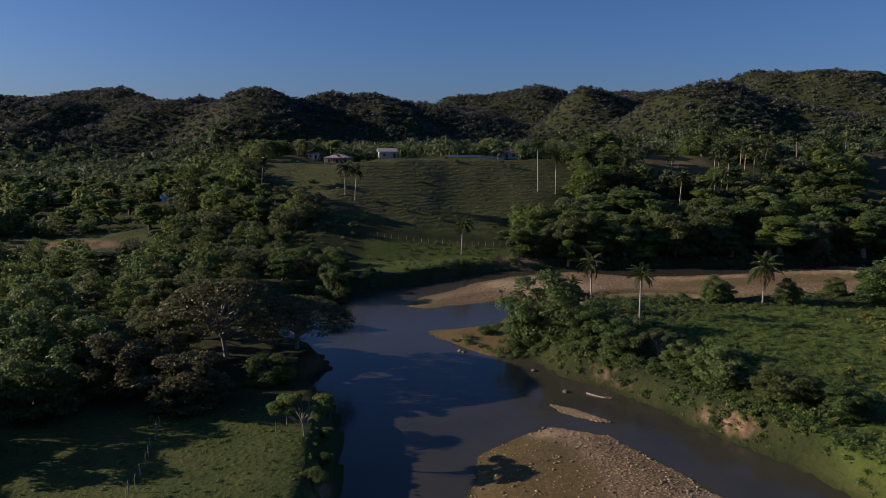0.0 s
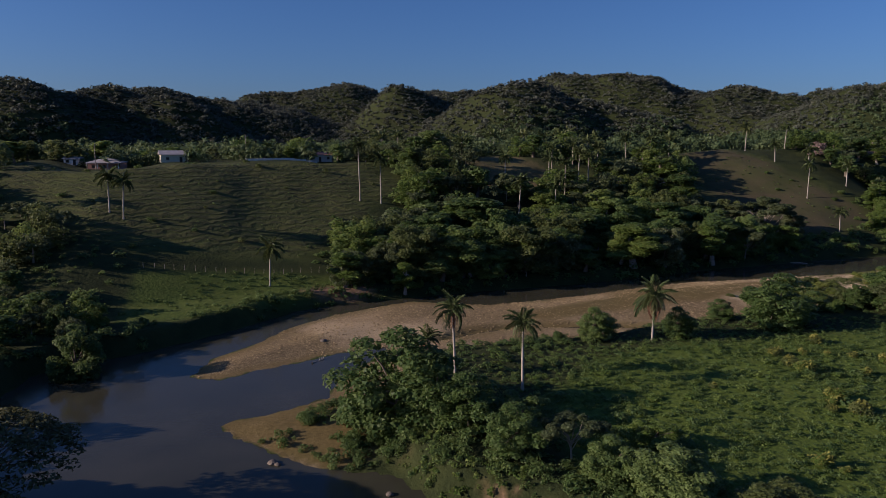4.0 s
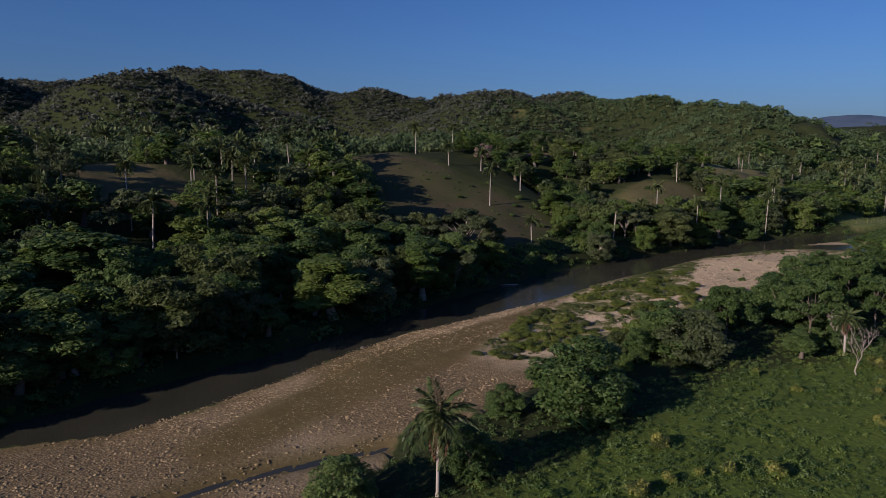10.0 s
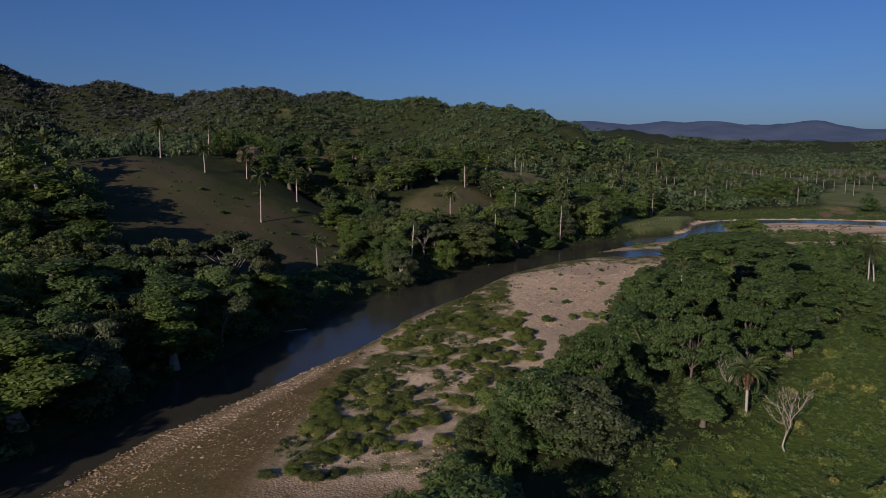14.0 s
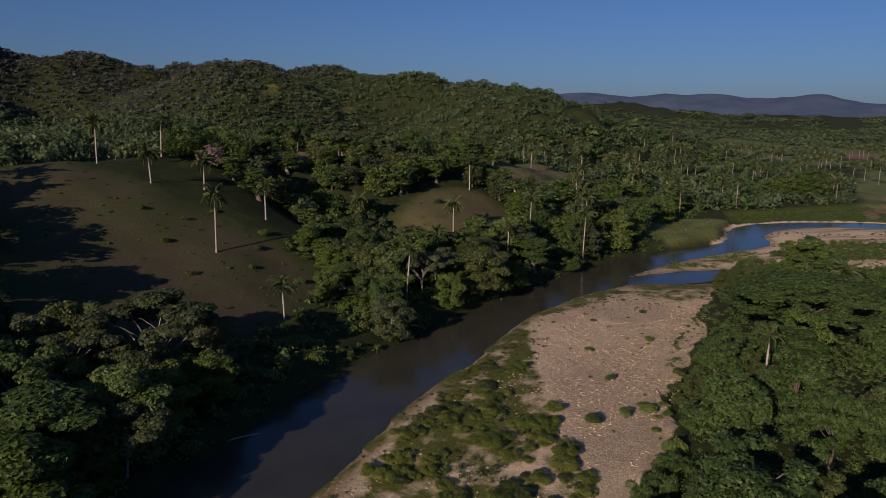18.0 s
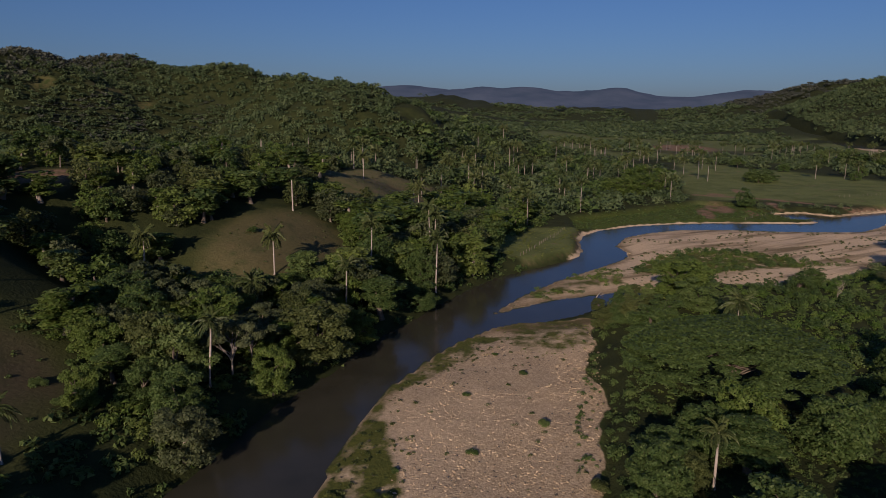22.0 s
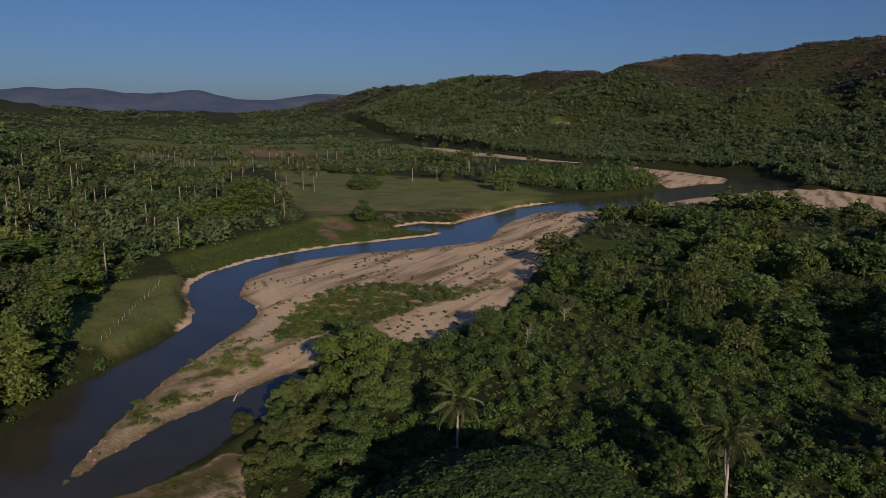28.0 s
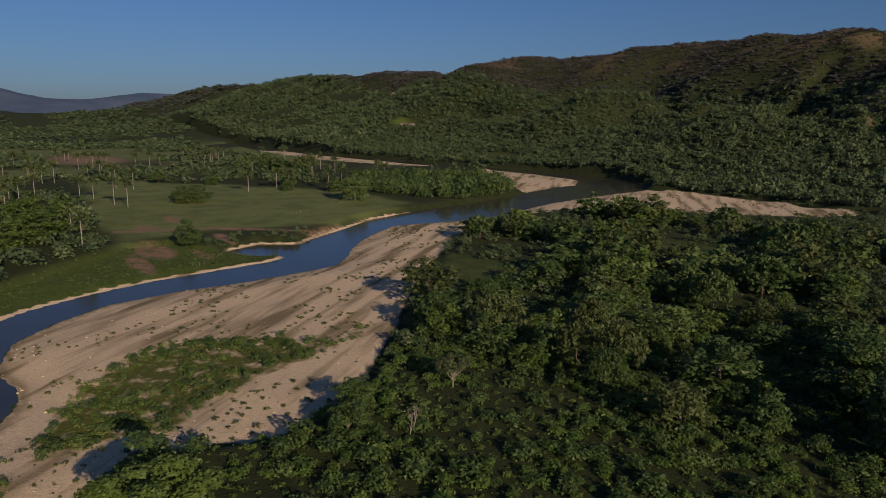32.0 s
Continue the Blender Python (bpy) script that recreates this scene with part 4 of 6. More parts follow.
def plant(kind, x, y, radius, tall, z=None, group="", label="", lod=""):
    """One tree or shrub: an Empty with its trunk and crown."""
    trunk, crown = plant_data(kind, lod or lod_at(x, y), RNG.randint(VARIANTS[kind]))
    name, words, cat = WORDS[kind]
    ob = new(name)
    ob.matrix_world = stand(kind, x, y, radius, tall, height(x, y) if z is None else z)
    tagged(ob, label or words, cat, group)
    for part_name, me in (("trunk", trunk), ("crown", crown)):
        o = new(part_name, me)
        o.parent = ob
    return ob


JOINED = {}


def plant_joined(kind, x, y, radius, tall, z):
    """A tree of the woods that cannot be told apart singly: kept for one joined mesh."""
    trunk, crown = PLANTS[kind, lod_at(x, y), RNG.randint(VARIANTS[kind])]
    m = np.array(stand(kind, x, y, radius, tall, z))
    leaf, bark = next((a, b) for k, a, b, _ in SORTS if k == kind)
    tone = RNG.rand()
    trunk = trunk[0][:48], trunk[1][:40]
    if from_path(x, y) > 105 and len(crown[0]) > 3000:
        far = from_path(x, y) > 170
        tri = crown[0].reshape(-1, 3, 3)[::4 if far else 3]
        mid = tri.mean(1, keepdims=True)
        tri = mid + (tri - mid) * (1.6 if far else 1.4)
        crown = tri.reshape(-1, 3), np.arange(3 * len(tri)).reshape(-1, 3)
    for (co, f), mat in ((trunk, bark), (crown, leaf)):
        JOINED.setdefault(mat.name, []).append((co @ m[:3, :3].T + m[:3, 3], f, tone))


def joined_woods(leaf_words="leafy crowns of the wooded banks and slopes", wood_words="trunks and limbs of the wooded banks"):
    for name, rows in JOINED.items():
        co, f = joined([(c, q) for c, q, _ in rows])
        leafy = "leaves" in name
        me = mesh_np("woodland_leaves" if leafy else "woodland_trunks", co, f, smooth=not leafy)
        tone = me.attributes.new("tone", "FLOAT", "POINT")
        tone.data.foreach_set("value", np.concatenate([np.full(len(c), t, np.float32) for c, _, t in rows]))
        me.materials.append(bpy.data.materials[name])
        tagged(new("woodland", me), leaf_words if leafy else wood_words, "woodland", kind="stuff")


# ---- palms ----


def frond_mesh(rng, name, length, pairs, droop, leaf, width=0.09, reach=0.62):
    """A feather leaf: a rib that arches over, with leaflets hanging to both sides. It grows along +x from the origin."""
    s = np.linspace(0, 1, 7)
    x = length * (s - 0.3 * droop * s ** 2)
    z = length * (0.3 * s - (0.3 + 0.55 * droop) * s ** 2.0)
    rib = np.stack([x, np.zeros(7), z], 1)
    parts = [tube(rib, np.linspace(0.05, 0.012, 7), 3)]
    t = np.linspace(0.1, 1.0, pairs)
    px, pz = np.interp(t, s, x), np.interp(t, s, z)
    for side in (-1, 1):
        for i in range(pairs):
            k = reach * math.sin(math.pi * (0.2 + 0.72 * t[i])) ** 0.6 * rng.uniform(0.85, 1.1)
            a = np.array([px[i], 0, pz[i]])
            tip = a + np.array([0.4 * k, side * k * rng.uniform(0.45, 0.95), -k * rng.uniform(0.45, 1.0)])
            w = np.array([width, 0, width * 0.3])
            mid = (a + tip) / 2 + (0, side * 0.1 * k, 0.14 * k)
            co = np.array([a - w * 0.5, mid - w, tip, mid + w])
            parts.append((co, np.array([[0, 1, 2, 3]])))
    me = mesh_np(name, *joined(parts), smooth=False)
    me.materials.append(leaf)
    return me


def palm_trunk_mesh(seed, tall, curve):
    rng = np.random.RandomState(seed)
    s = np.linspace(-0.03, 1, 12)
    a = rng.uniform(0, 2 * np.pi)
    off = curve * np.sin(s * np.pi * 0.5) ** 2
    p = np.stack([off * math.cos(a), off * math.sin(a), s * tall], 1)
    r = 0.155 * (1.25 - 0.35 * s + 0.18 * np.exp(-((s - 0.45) / 0.22) ** 2) + 0.35 * np.exp(-s / 0.03))
    me = mesh_np("palm_trunk", *tube(p, r, 9))
    me.materials.append(PALM_BARK)
    return me, p[-1]


FROND_RNG = np.random.RandomState(3)
FRONDS = [frond_mesh(FROND_RNG, "frond", 3.5, 24, d, LEAF_PALM, 0.075, 0.85) for d in (0.45, 0.8, 1.15)]
DRY_FROND = frond_mesh(FROND_RNG, "dry_frond", 2.4, 16, 1.6, LEAF_DRY, 0.085, 0.7)
PALM_TOPS = {}
for v in range(3):
    rng = np.random.RandomState(60 + v)
    for lod, pairs, n in (("mid", 9, 18), ("far", 4, 15)):
        parts = []
        for i in range(n):
            me = frond_mesh(rng, "tmp", 3.1 if lod == "mid" else 3.3, pairs, rng.choice([0.45, 0.8, 1.15]), LEAF_PALM, 0.22 if lod == "mid" else 0.5, 0.95)
            co = np.empty(len(me.vertices) * 3, np.float32)
            me.vertices.foreach_get("co", co)
            fv = np.empty(len(me.loops), np.int32)
            me.loops.foreach_get("vertex_index", fv)
            m = np.array(pose(0, 0, 0, 0, rng.choice([-70, -45, -20, 5, 25]) + rng.uniform(-8, 8), i * 360 / n + rng.uniform(-14, 14)))[:3, :3]
            parts.append((co.reshape(-1, 3) @ m.T, fv.reshape(-1, 4)))
            bpy.data.meshes.remove(me)
        top = mesh_np("palm_top", *joined(parts), smooth=False)
        top.materials.append(LEAF_PALM)
        PALM_TOPS[lod, v] = top
SHAFT = mesh_np("crownshaft", *tube([(0, 0, -1.2), (0, 0, -0.8), (0, 0, -0.2), (0, 0, 0.3)], [0.17, 0.22, 0.17, 0.06], 7))
SHAFT.materials.append(LEAF_PALM)
FAR_TRUNKS = [mesh_np("far_palm_trunk", *tube([(0, 0, -0.3), (0, 0, 3.5), (0, 0, 7), (0, 0, 10)], [0.2, 0.17, 0.18, 0.12], 5))]
FAR_TRUNKS[0].materials.append(PALM_BARK_FAR)
PALM_TRUNKS = [palm_trunk_mesh(s, 10.0, c) for s, c in ((1, 0.1), (2, 0.35), (3, 0.7), (4, 0.2))]


def palm(x, y, tall, bend_kind=None, detail=None, size=1.0, dry=0, label="", z=None):
    lod = detail or {"near": "near", "mid": "mid", "far": "far"}[lod_at(x, y)]
    ob = tagged(new("royal_palm"), label or "tall royal palm with a pale grey trunk and arching fronds", "palm tree", "royal palms of the valley")
    z = height(x, y) if z is None else z
    ob.matrix_world = pose(x, y, z, 0, 0, RNG.uniform(0, 360))
    trunk, top = PALM_TRUNKS[RNG.randint(4) if bend_kind is None else bend_kind]
    o = new("trunk", trunk)
    o.parent, o.scale = ob, (1, 1, tall / 10.0)
    if lod == "far":
        o.data = FAR_TRUNKS[0]
        o.scale = (1.35, 1.35, tall / 10.0)
        top = (0, 0, 10.0)
    top = Vector((top[0], top[1], top[2] * tall / 10.0))
    if lod != "far":
        s = new("crownshaft", SHAFT)
        s.parent, s.location = ob, top
    if lod == "near":
        n = 22
        for i in range(n):
            up = [-72, -48, -26, -4, 16, 34][i % 6] + RNG.uniform(-8, 8)
            f = new("frond", FRONDS[(i + RNG.randint(2)) % 3])
            f.parent = ob
            f.matrix_basis = Matrix.Translation(top) @ pose(0, 0, 0, 0, up, i * 137.5 + RNG.uniform(-10, 10)) @ Matrix.Scale(size * RNG.uniform(0.85, 1.08), 4)
        for i in range(dry):
            f = tagged(new("dry_frond", DRY_FROND), "dead brown hanging frond")
            f.parent = ob
            f.matrix_basis = Matrix.Translation(top - Vector((0, 0, 0.4))) @ pose(0, 0, 0, 0, 32 + RNG.uniform(-8, 14), i * 97 + RNG.uniform(-20, 20)) @ Matrix.Scale(size, 4)
    else:
        f = new("crown", PALM_TOPS[lod, RNG.randint(3)])
        f.parent = ob
        f.matrix_basis = Matrix.Translation(top) @ Matrix.Scale(size * RNG.uniform(0.9, 1.1) * (1.5 if lod == "far" else 1.2), 4)
    return ob


# ---- named trees ----
palm(31.9, 148.1, 11.2, 2, size=1.0, dry=3, label="tall leaning royal palm with dry hanging fronds by the gravel bar")
palm(40.1, 140.3, 10.2, 1, label="royal palm with a slender pale trunk in the weeds")
palm(28, 150.5, 6.0, 0, size=0.8, dry=6, label="small palm with brown withered fronds beside the thicket")
palm(74, 160, 8.2, 0, size=1.45, dry=5, label="short palm with a shaggy drooping crown")
palm(276, 124, 10.5, 1, size=1.3, label="royal palm standing in the bright scrub")
palm(277.3, 122.6, 9.0, 2, size=1.15, label="royal palm leaning from the bright scrub")
palm(304, 151, 7.5, 0, size=1.4, label="low palm with drooping fronds beside a wide tree")
palm(233, 166, 8.0, 3, size=0.8, label="young yellow-green palm rising between crowns")
palm(160, 146.5, 6.5, 0, size=0.9, dry=8, label="withered palm with a skirt of dead fronds")
SLOPE_PALMS = [(6, 226, 9.8), (38, 285, 19), (45, 284, 15), (93, 278, 11), (99, 309, 8.5), (118, 310, 8), (132, 312, 11), (114, 291, 7.5), (162, 327, 12),
               (-69, 269, 11), (-36, 260, 10), (-32, 257, 10.5), (154, 380, 13), (230, 336, 10.5), (104, 272, 13), (145, 322, 10)]
HILL_PALMS = [(222, 286, 13.6), (212, 258, 7.5), (245, 247, 11.8), (294, 240, 11.8), (316, 241, 17.5), (328, 226, 15), (346, 231, 16), (355, 234, 16.5), (288, 289, 12),
              (248, 293, 9), (254, 338, 10.5), (232, 318, 8), (244, 311, 8), (390, 247, 13), (347, 246, 8), (279, 256, 9.5), (398, 251, 10), (302, 262, 10)]
EAST_PALMS = [(496, 241, 9), (516, 230, 11), (568, 245, 12), (524, 282, 11), (537, 286, 11), (592, 251, 10), (516, 262, 12), (478, 258, 11), (455, 262, 10), (560, 205, 13),
              (610, 190, 13), (640, 205, 14), (600, 225, 12), (665, 165, 15), (690, 158, 16), (700, 150, 17), (706, 162, 15), (640, 170, 12), (470, 300, 12), (440, 285, 10)]
for x, y, h in SLOPE_PALMS + HILL_PALMS + EAST_PALMS:
    palm(x, y, h)
poles = tagged(new("dead_palm_trunk", PALM_TRUNKS[0][0]), "bare crownless grey palm trunk on the knoll", "dead tree")
poles.matrix_world = pose(345, 276, height(345, 276), 0, 0, 0) @ Matrix.Diagonal((1.2, 1.2, 0.95, 1))

# x, y, crown radius, height
WEST_TREES = [("spread_old", -37, 117, 13, 13.5), ("spread", -50, 128, 9.5, 11), ("spread_old", -26, 122, 12.5, 9.5), ("round_dusk", -35, 93, 6.2, 8), ("round", -26, 103, 3.8, 5),
              ("round", -59, 103, 8, 12.5), ("round", -68, 110, 7.5, 13.5), ("round", -76, 98, 7, 12), ("round", -72, 84, 7.5, 14), ("round", -76, 70, 7, 10), ("round_olive", -74, 56, 6, 9), ("round", -82, 90, 8, 15), ("round", -57, 62, 6, 10), ("round", -56, 48, 5.5, 9), ("round_olive", -58, 76, 6, 10), ("round_dusk", -47, 98, 6, 9.5), ("round_dusk", -43, 104, 5, 8), ("round", -54, 90, 6, 11), ("sparse_bright", -17, 83, 4.2, 6.6), ("round", -28, 175, 4.8, 10.5),
              ("round_olive", -46, 112, 6.5, 10), ("round_bright", -62, 150, 5, 8), ("round", -78, 135, 7, 11), ("bush", -14, 73, 1.7, 2.6), ("bush", -14, 79, 1.4, 2.2),
              ("bush_bright", -15, 86, 1.6, 2.4)]
BANK_TREES = [("round", 20.5, 137.5, 9.6, 15), ("round", 25, 134, 6, 9), ("round", 28, 129, 5, 7.5), ("round", 31, 120, 4.4, 6.5), ("sparse", 37, 117, 4, 6.5), ("round", 43, 105, 5.0, 6.0), ("round_olive", 49, 97, 4.6, 5.2), ("round", 55, 92, 4.4, 5), ("round", 39, 111, 4, 5), ("round_bright", 48, 117, 3.2, 3.6),
              ("bush", 24, 139, 3.6, 4.5), ("bush", 14, 134, 2.2, 2.4), ("round", 35, 127, 3.8, 5), ("round", 64, 164, 4.4, 6.4), ("bush", 57, 165, 1.6, 2.4), ("round", 80, 161, 3.8, 6),
              ("round", 105, 163, 8.6, 10.5), ("round", 137, 169, 6.6, 9.5), ("round", 68, 168, 3.4, 4.5), ("round", 122, 172.5, 4.8, 5.8), ("round_bright", 112, 171, 4.2, 5.5), ("round", 96, 170, 3.4, 4.4)]
STRIP_TREES = [("round_grey", 138, 164, 6.2, 9.5), ("round", 216, 124, 5.5, 8), ("round", 206, 117, 5, 7.5), ("round", 228, 112, 6, 9), ("round", 240, 126, 4.5, 7), ("spread_green", 156, 166, 7.0, 10.5), ("spread_green", 168, 155, 7.5, 11), ("round", 181, 165, 6.5, 11), ("spread_green", 184, 148, 7, 10.5),
               ("spread_green", 198, 157, 7.5, 11.5), ("round", 203, 170, 6.0, 10.5), ("round", 217, 161, 7, 10.5), ("round", 210, 147, 6.5, 10), ("round", 226, 174, 4.6, 7),
               ("round_bright", 246, 160, 5.6, 11), ("round", 249, 147, 6.6, 9.5), ("spread_great", 270, 158, 21.5, 13), ("round", 238, 172, 4.4, 6.5), ("round", 260, 133, 6, 9)]
POND_TREES = [("round_bright", 336, 160, 8.2, 11.5), ("round", 324, 157, 6, 9), ("round", 347, 157, 6.5, 10.5), ("round", 300, 170, 5, 7), ("round", 312, 166, 4.5, 7), ("round", 289, 172, 4.6, 6.5),
              ("bush", 308, 177, 3, 3.6), ("round", 352, 126, 4.4, 6), ("round", 362, 120, 4, 6), ("sparse", 360, 100, 4, 7), ("round", 310, 45, 9, 14), ("round", 300, 36, 8, 13), ("round", 318, 36, 7, 12), ("round", 296, 58, 9, 15), ("round", 304, 12, 9, 15), ("round", 288, 40, 9, 15), ("round_olive", 314, 24, 6, 10)]
FAR_TREES = [("round", 403, 361, 6.5, 12), ("sparse", 177, 257, 11, 16.5), ("round_grey", 170, 252, 6.5, 12.5), ("round_grey", 187, 254, 5.5, 10.5), ("round_bright", 168, 247, 6.5, 10), ("round_bright", 178, 246, 5.5, 8.5), ("sparse", 251, 246, 5.5, 11), ("round", 550, 104, 6.6, 11), ("round", 690, 70, 10, 9.5), ("round", 703, 62, 10, 9), ("round", 714, 70, 8, 8), ("round", 646, -18, 9, 16), ("spread_green", 880, -46, 12, 15), ("round", 905, -30, 9, 15), ("round", 925, -60, 10, 16), ("round", 850, -66, 9, 13), ("round", 880, -76, 9, 14), ("round", 760, -20, 6, 9), ("round", 790, 30, 6, 9), ("spread_green", 830, 60, 8, 9), ("round", 725, -5, 5, 8),  ("round_bright", 600, 150, 13, 16), ("round_bright", 580, 160, 12, 14),
             ("round_bright", 622, 158, 12, 17), ("round_bright", 560, 172, 11, 13), ("spread_green", 338, 358, 15, 13), ("spread", 420, 345, 12, 9), ("round", 700, -30, 8, 9), ("round", 860, -52, 12, 14)]
for kind, x, y, r, h in WEST_TREES + BANK_TREES + STRIP_TREES + POND_TREES + FAR_TREES:
    plant(kind, x, y, r, h, lod="mid" if lod_at(x, y) == "far" and x < 720 else "")


# ---- woods ----
def scatter(x0, x1, y0, y1, gap, seed):
    rng = np.random.RandomState(seed)
    gx, gy = np.meshgrid(np.arange(x0, x1, gap), np.arange(y0, y1, gap))
    return gx.ravel() + rng.uniform(-0.48, 0.48, gx.size) * gap, gy.ravel() + rng.uniform(-0.48, 0.48, gx.size) * gap, rng


KEPT_CLEAR = np.array([(x, y, r) for _, x, y, r, _ in WEST_TREES + BANK_TREES + STRIP_TREES + POND_TREES + FAR_TREES] + [(x - 1, y - 4, 6.5) for x, y, _ in SLOPE_PALMS + HILL_PALMS])


def allowed(x, y, margin=0.8):
    z, c = land(x, y)
    ok = (c["bed_d"] > margin) & ~c["on_bar"] & ~c["wet_in"]
    near = (np.hypot(x[:, None] - KEPT_CLEAR[None, :, 0], y[:, None] - KEPT_CLEAR[None, :, 1]) < KEPT_CLEAR[None, :, 2] * 0.8).any(1)
    return z, ok & ~near & (open_mask(x, y) < 0.35) & ~inside(SHADY_SLOPE, x, y)


def wood(x0, x1, y0, y1, gap, seed, kinds, low, high, keep=1.0, extra=None, group="", flat=0.5, single=95):
    x, y, rng = scatter(x0, x1, y0, y1, gap, seed)
    z, ok = allowed(x, y)
    if extra is not None:
        ok &= extra(x, y)
    ok &= rng.rand(len(x)) < keep
    for i in np.nonzero(ok)[0]:
        h = rng.uniform(low, high)
        kind = kinds[rng.randint(len(kinds))]
        r = h * rng.uniform(0.45, 0.66) * (1.2 if flat > 0.5 else 1)
        if from_path(x[i], y[i]) < single:
            plant(kind, x[i], y[i], r, h, z[i], group)
        else:
            plant_joined(kind, x[i], y[i], r, h, z[i])


def behind(lo, hi):
    return lambda x, y: (y - np.interp(x, BANK_X, BANK_Y) > lo) & (y - np.interp(x, BANK_X, BANK_Y) < hi)


MIXED = ["round", "round_olive", "round_grey", "tall_bright", "round_bright", "sparse", "tall", "round_bright", "tall_bright"]
wood(26, 382, 215, 300, 6.2, 11, MIXED, 6, 13, 0.92, behind(0.5, 40), "trees of the north bank", single=80)
wood(46, 165, 224, 268, 11, 26, ["round", "round_olive", "tall", "round"], 12, 17, 0.85, behind(5, 34), "tall trees of the north bank", single=70)
wood(58, 188, 262, 345, 8.2, 12, MIXED, 7, 12, 0.9, behind(40, 108), "trees of the north slope")
wood(262, 470, 235, 350, 8.8, 13, MIXED, 6, 11, 0.88, behind(38, 135), "trees of the north slope")
wood(375, 480, 208, 300, 8.0, 14, MIXED, 7, 12, 0.9, behind(3, 42), "trees of the north bank")
wood(-190, -44, 96, 250, 10.5, 15, ["round", "round_olive", "round", "sparse", "round_bright"], 6, 11, 0.75, lambda x, y: wave(x, y, 45, 2, 2) > -0.25, "trees of the west bank", single=70)
wood(-260, -78, 250, 345, 10.5, 19, ["round", "round_olive", "round", "tall", "round_bright"], 6, 11, 0.85)
wood(142, 252, 138, 177, 8.6, 20, ["round", "round", "round_bright", "round", "tall", "round_olive"], 5, 9.5, 0.6, lambda x, y: (x < 232) | (y < 168), "trees of the south bank")
wood(280, 520, -110, 148, 10.6, 16, ["round", "round_bright", "round_olive", "spread_green", "round", "round", "spread"], 4.5, 13.0, 0.72, lambda x, y: (wave(x, y, 40, 2, 4) > -0.3) & ~((x < 378) & (y > 84)), "trees of the south plain", 0.8)
wood(152, 300, 30, 135, 13, 17, ["round", "spread_green", "round_olive", "sparse"], 6, 10, 0.3, None, "trees of the south plain")
wood(-96, -26, 184, 266, 7.0, 22, ["round", "round_grey", "round_olive", "round_bright", "sparse", "tall"], 4.5, 8.5, 0.85, lambda x, y: wave(x, y, 30, 2, 1) > -0.6, "trees of the terrace", single=0)
wood(20, 62, 254, 335, 7.8, 23, MIXED, 5, 9, 0.85, behind(34, 112))
wood(118, 335, 169, 181, 5.2, 24, ["round", "bush", "round_olive", "bush_bright"], 3.2, 6.0, 0.85, lambda x, y: (x < 240) | (x > 306), "bushes along the gravel edge")
wood(-28, 60, 198, 246, 8, 18, ["bush", "bush_bright", "bush_olive"], 1.6, 3.2, 0.9, behind(-4, 9), "bank shrubs")
wood(-112, 72, 333, 366, 8.5, 25, MIXED, 6, 10.5, 0.6, lambda x, y: (np.hypot(x + 49, y - 333) > 12) & (np.hypot(x + 26, y - 335) > 9) & (np.hypot(x - 30, y - 341) > 9) & (y > 337), single=0)
joined_woods()

# ---- far woods, undergrowth and stones, too many to count ----


def templates(rng, variants, leaf_count, size, flat=0.8, low=0.15):
    """Small crowns of radius 1 made of loose leaf clumps: leaf corners for each variant."""
    out = []
    for _ in range(variants):
        k = 7
        c = unit(rng.normal(size=(k, 3))) * rng.uniform(0.2, 0.62, (k, 1)) * (1, 1, flat)
        c[:, 2] = np.abs(c[:, 2]) + low
        rad = np.stack([rng.uniform(0.35, 0.55, k)] * 2 + [rng.uniform(0.3, 0.45, k)], 1)
        co, _ = crown_leaves(rng, c, rad, leaf_count, size, size * 0.7)
        out.append(co)
    return out


def spread_out(name, x, y, z, r, h, variants, leaf, label, category, rng):
    """One mesh of many plants, each a turned and scaled template."""
    cos, tones = [], []
    tone = np.random.RandomState(len(x)).rand(len(x)).astype(np.float32)
    pick = rng.randint(len(variants), size=len(x))
    for v, t in enumerate(variants):
        k = np.nonzero(pick == v)[0]
        if not len(k):
            continue
        a = rng.uniform(0, 2 * np.pi, len(k))
        ca, sa = np.cos(a)[:, None], np.sin(a)[:, None]
        px = (t[None, :, 0] * ca - t[None, :, 1] * sa) * r[k][:, None] + x[k][:, None]
        py = (t[None, :, 0] * sa + t[None, :, 1] * ca) * r[k][:, None] + y[k][:, None]
        pz = t[None, :, 2] * h[k][:, None] + z[k][:, None]
        cos.append(np.stack([px, py, pz], -1).reshape(-1, 3))
        tones.append(np.repeat(tone[k], len(t)))
    co = np.concatenate(cos)
    me = mesh_np(name, co, np.arange(len(co)).reshape(-1, 3), smooth=False)
    me.attributes.new("tone", "FLOAT", "POINT").data.foreach_set("value", np.concatenate(tones))
    me.materials.append(leaf)
    return tagged(new(name, me), label, category, kind="stuff")


FAR_RNG = np.random.RandomState(5)
COARSE = templates(FAR_RNG, 8, 30, 0.38)
MIDDLE = templates(FAR_RNG, 6, 80, 0.26)
LOOSE = templates(FAR_RNG, 8, 58, 0.29)
LEAFY = templates(FAR_RNG, 6, 140, 0.19)
SCRUB = templates(FAR_RNG, 8, 200, 0.17, 0.75, 0.2)
FINE = templates(FAR_RNG, 5, 130, 0.2)
WEED = templates(FAR_RNG, 8, 60, 0.22, 0.5, 0.1)
TUFT = templates(FAR_RNG, 8, 36, 0.34, 0.5, 0.1)


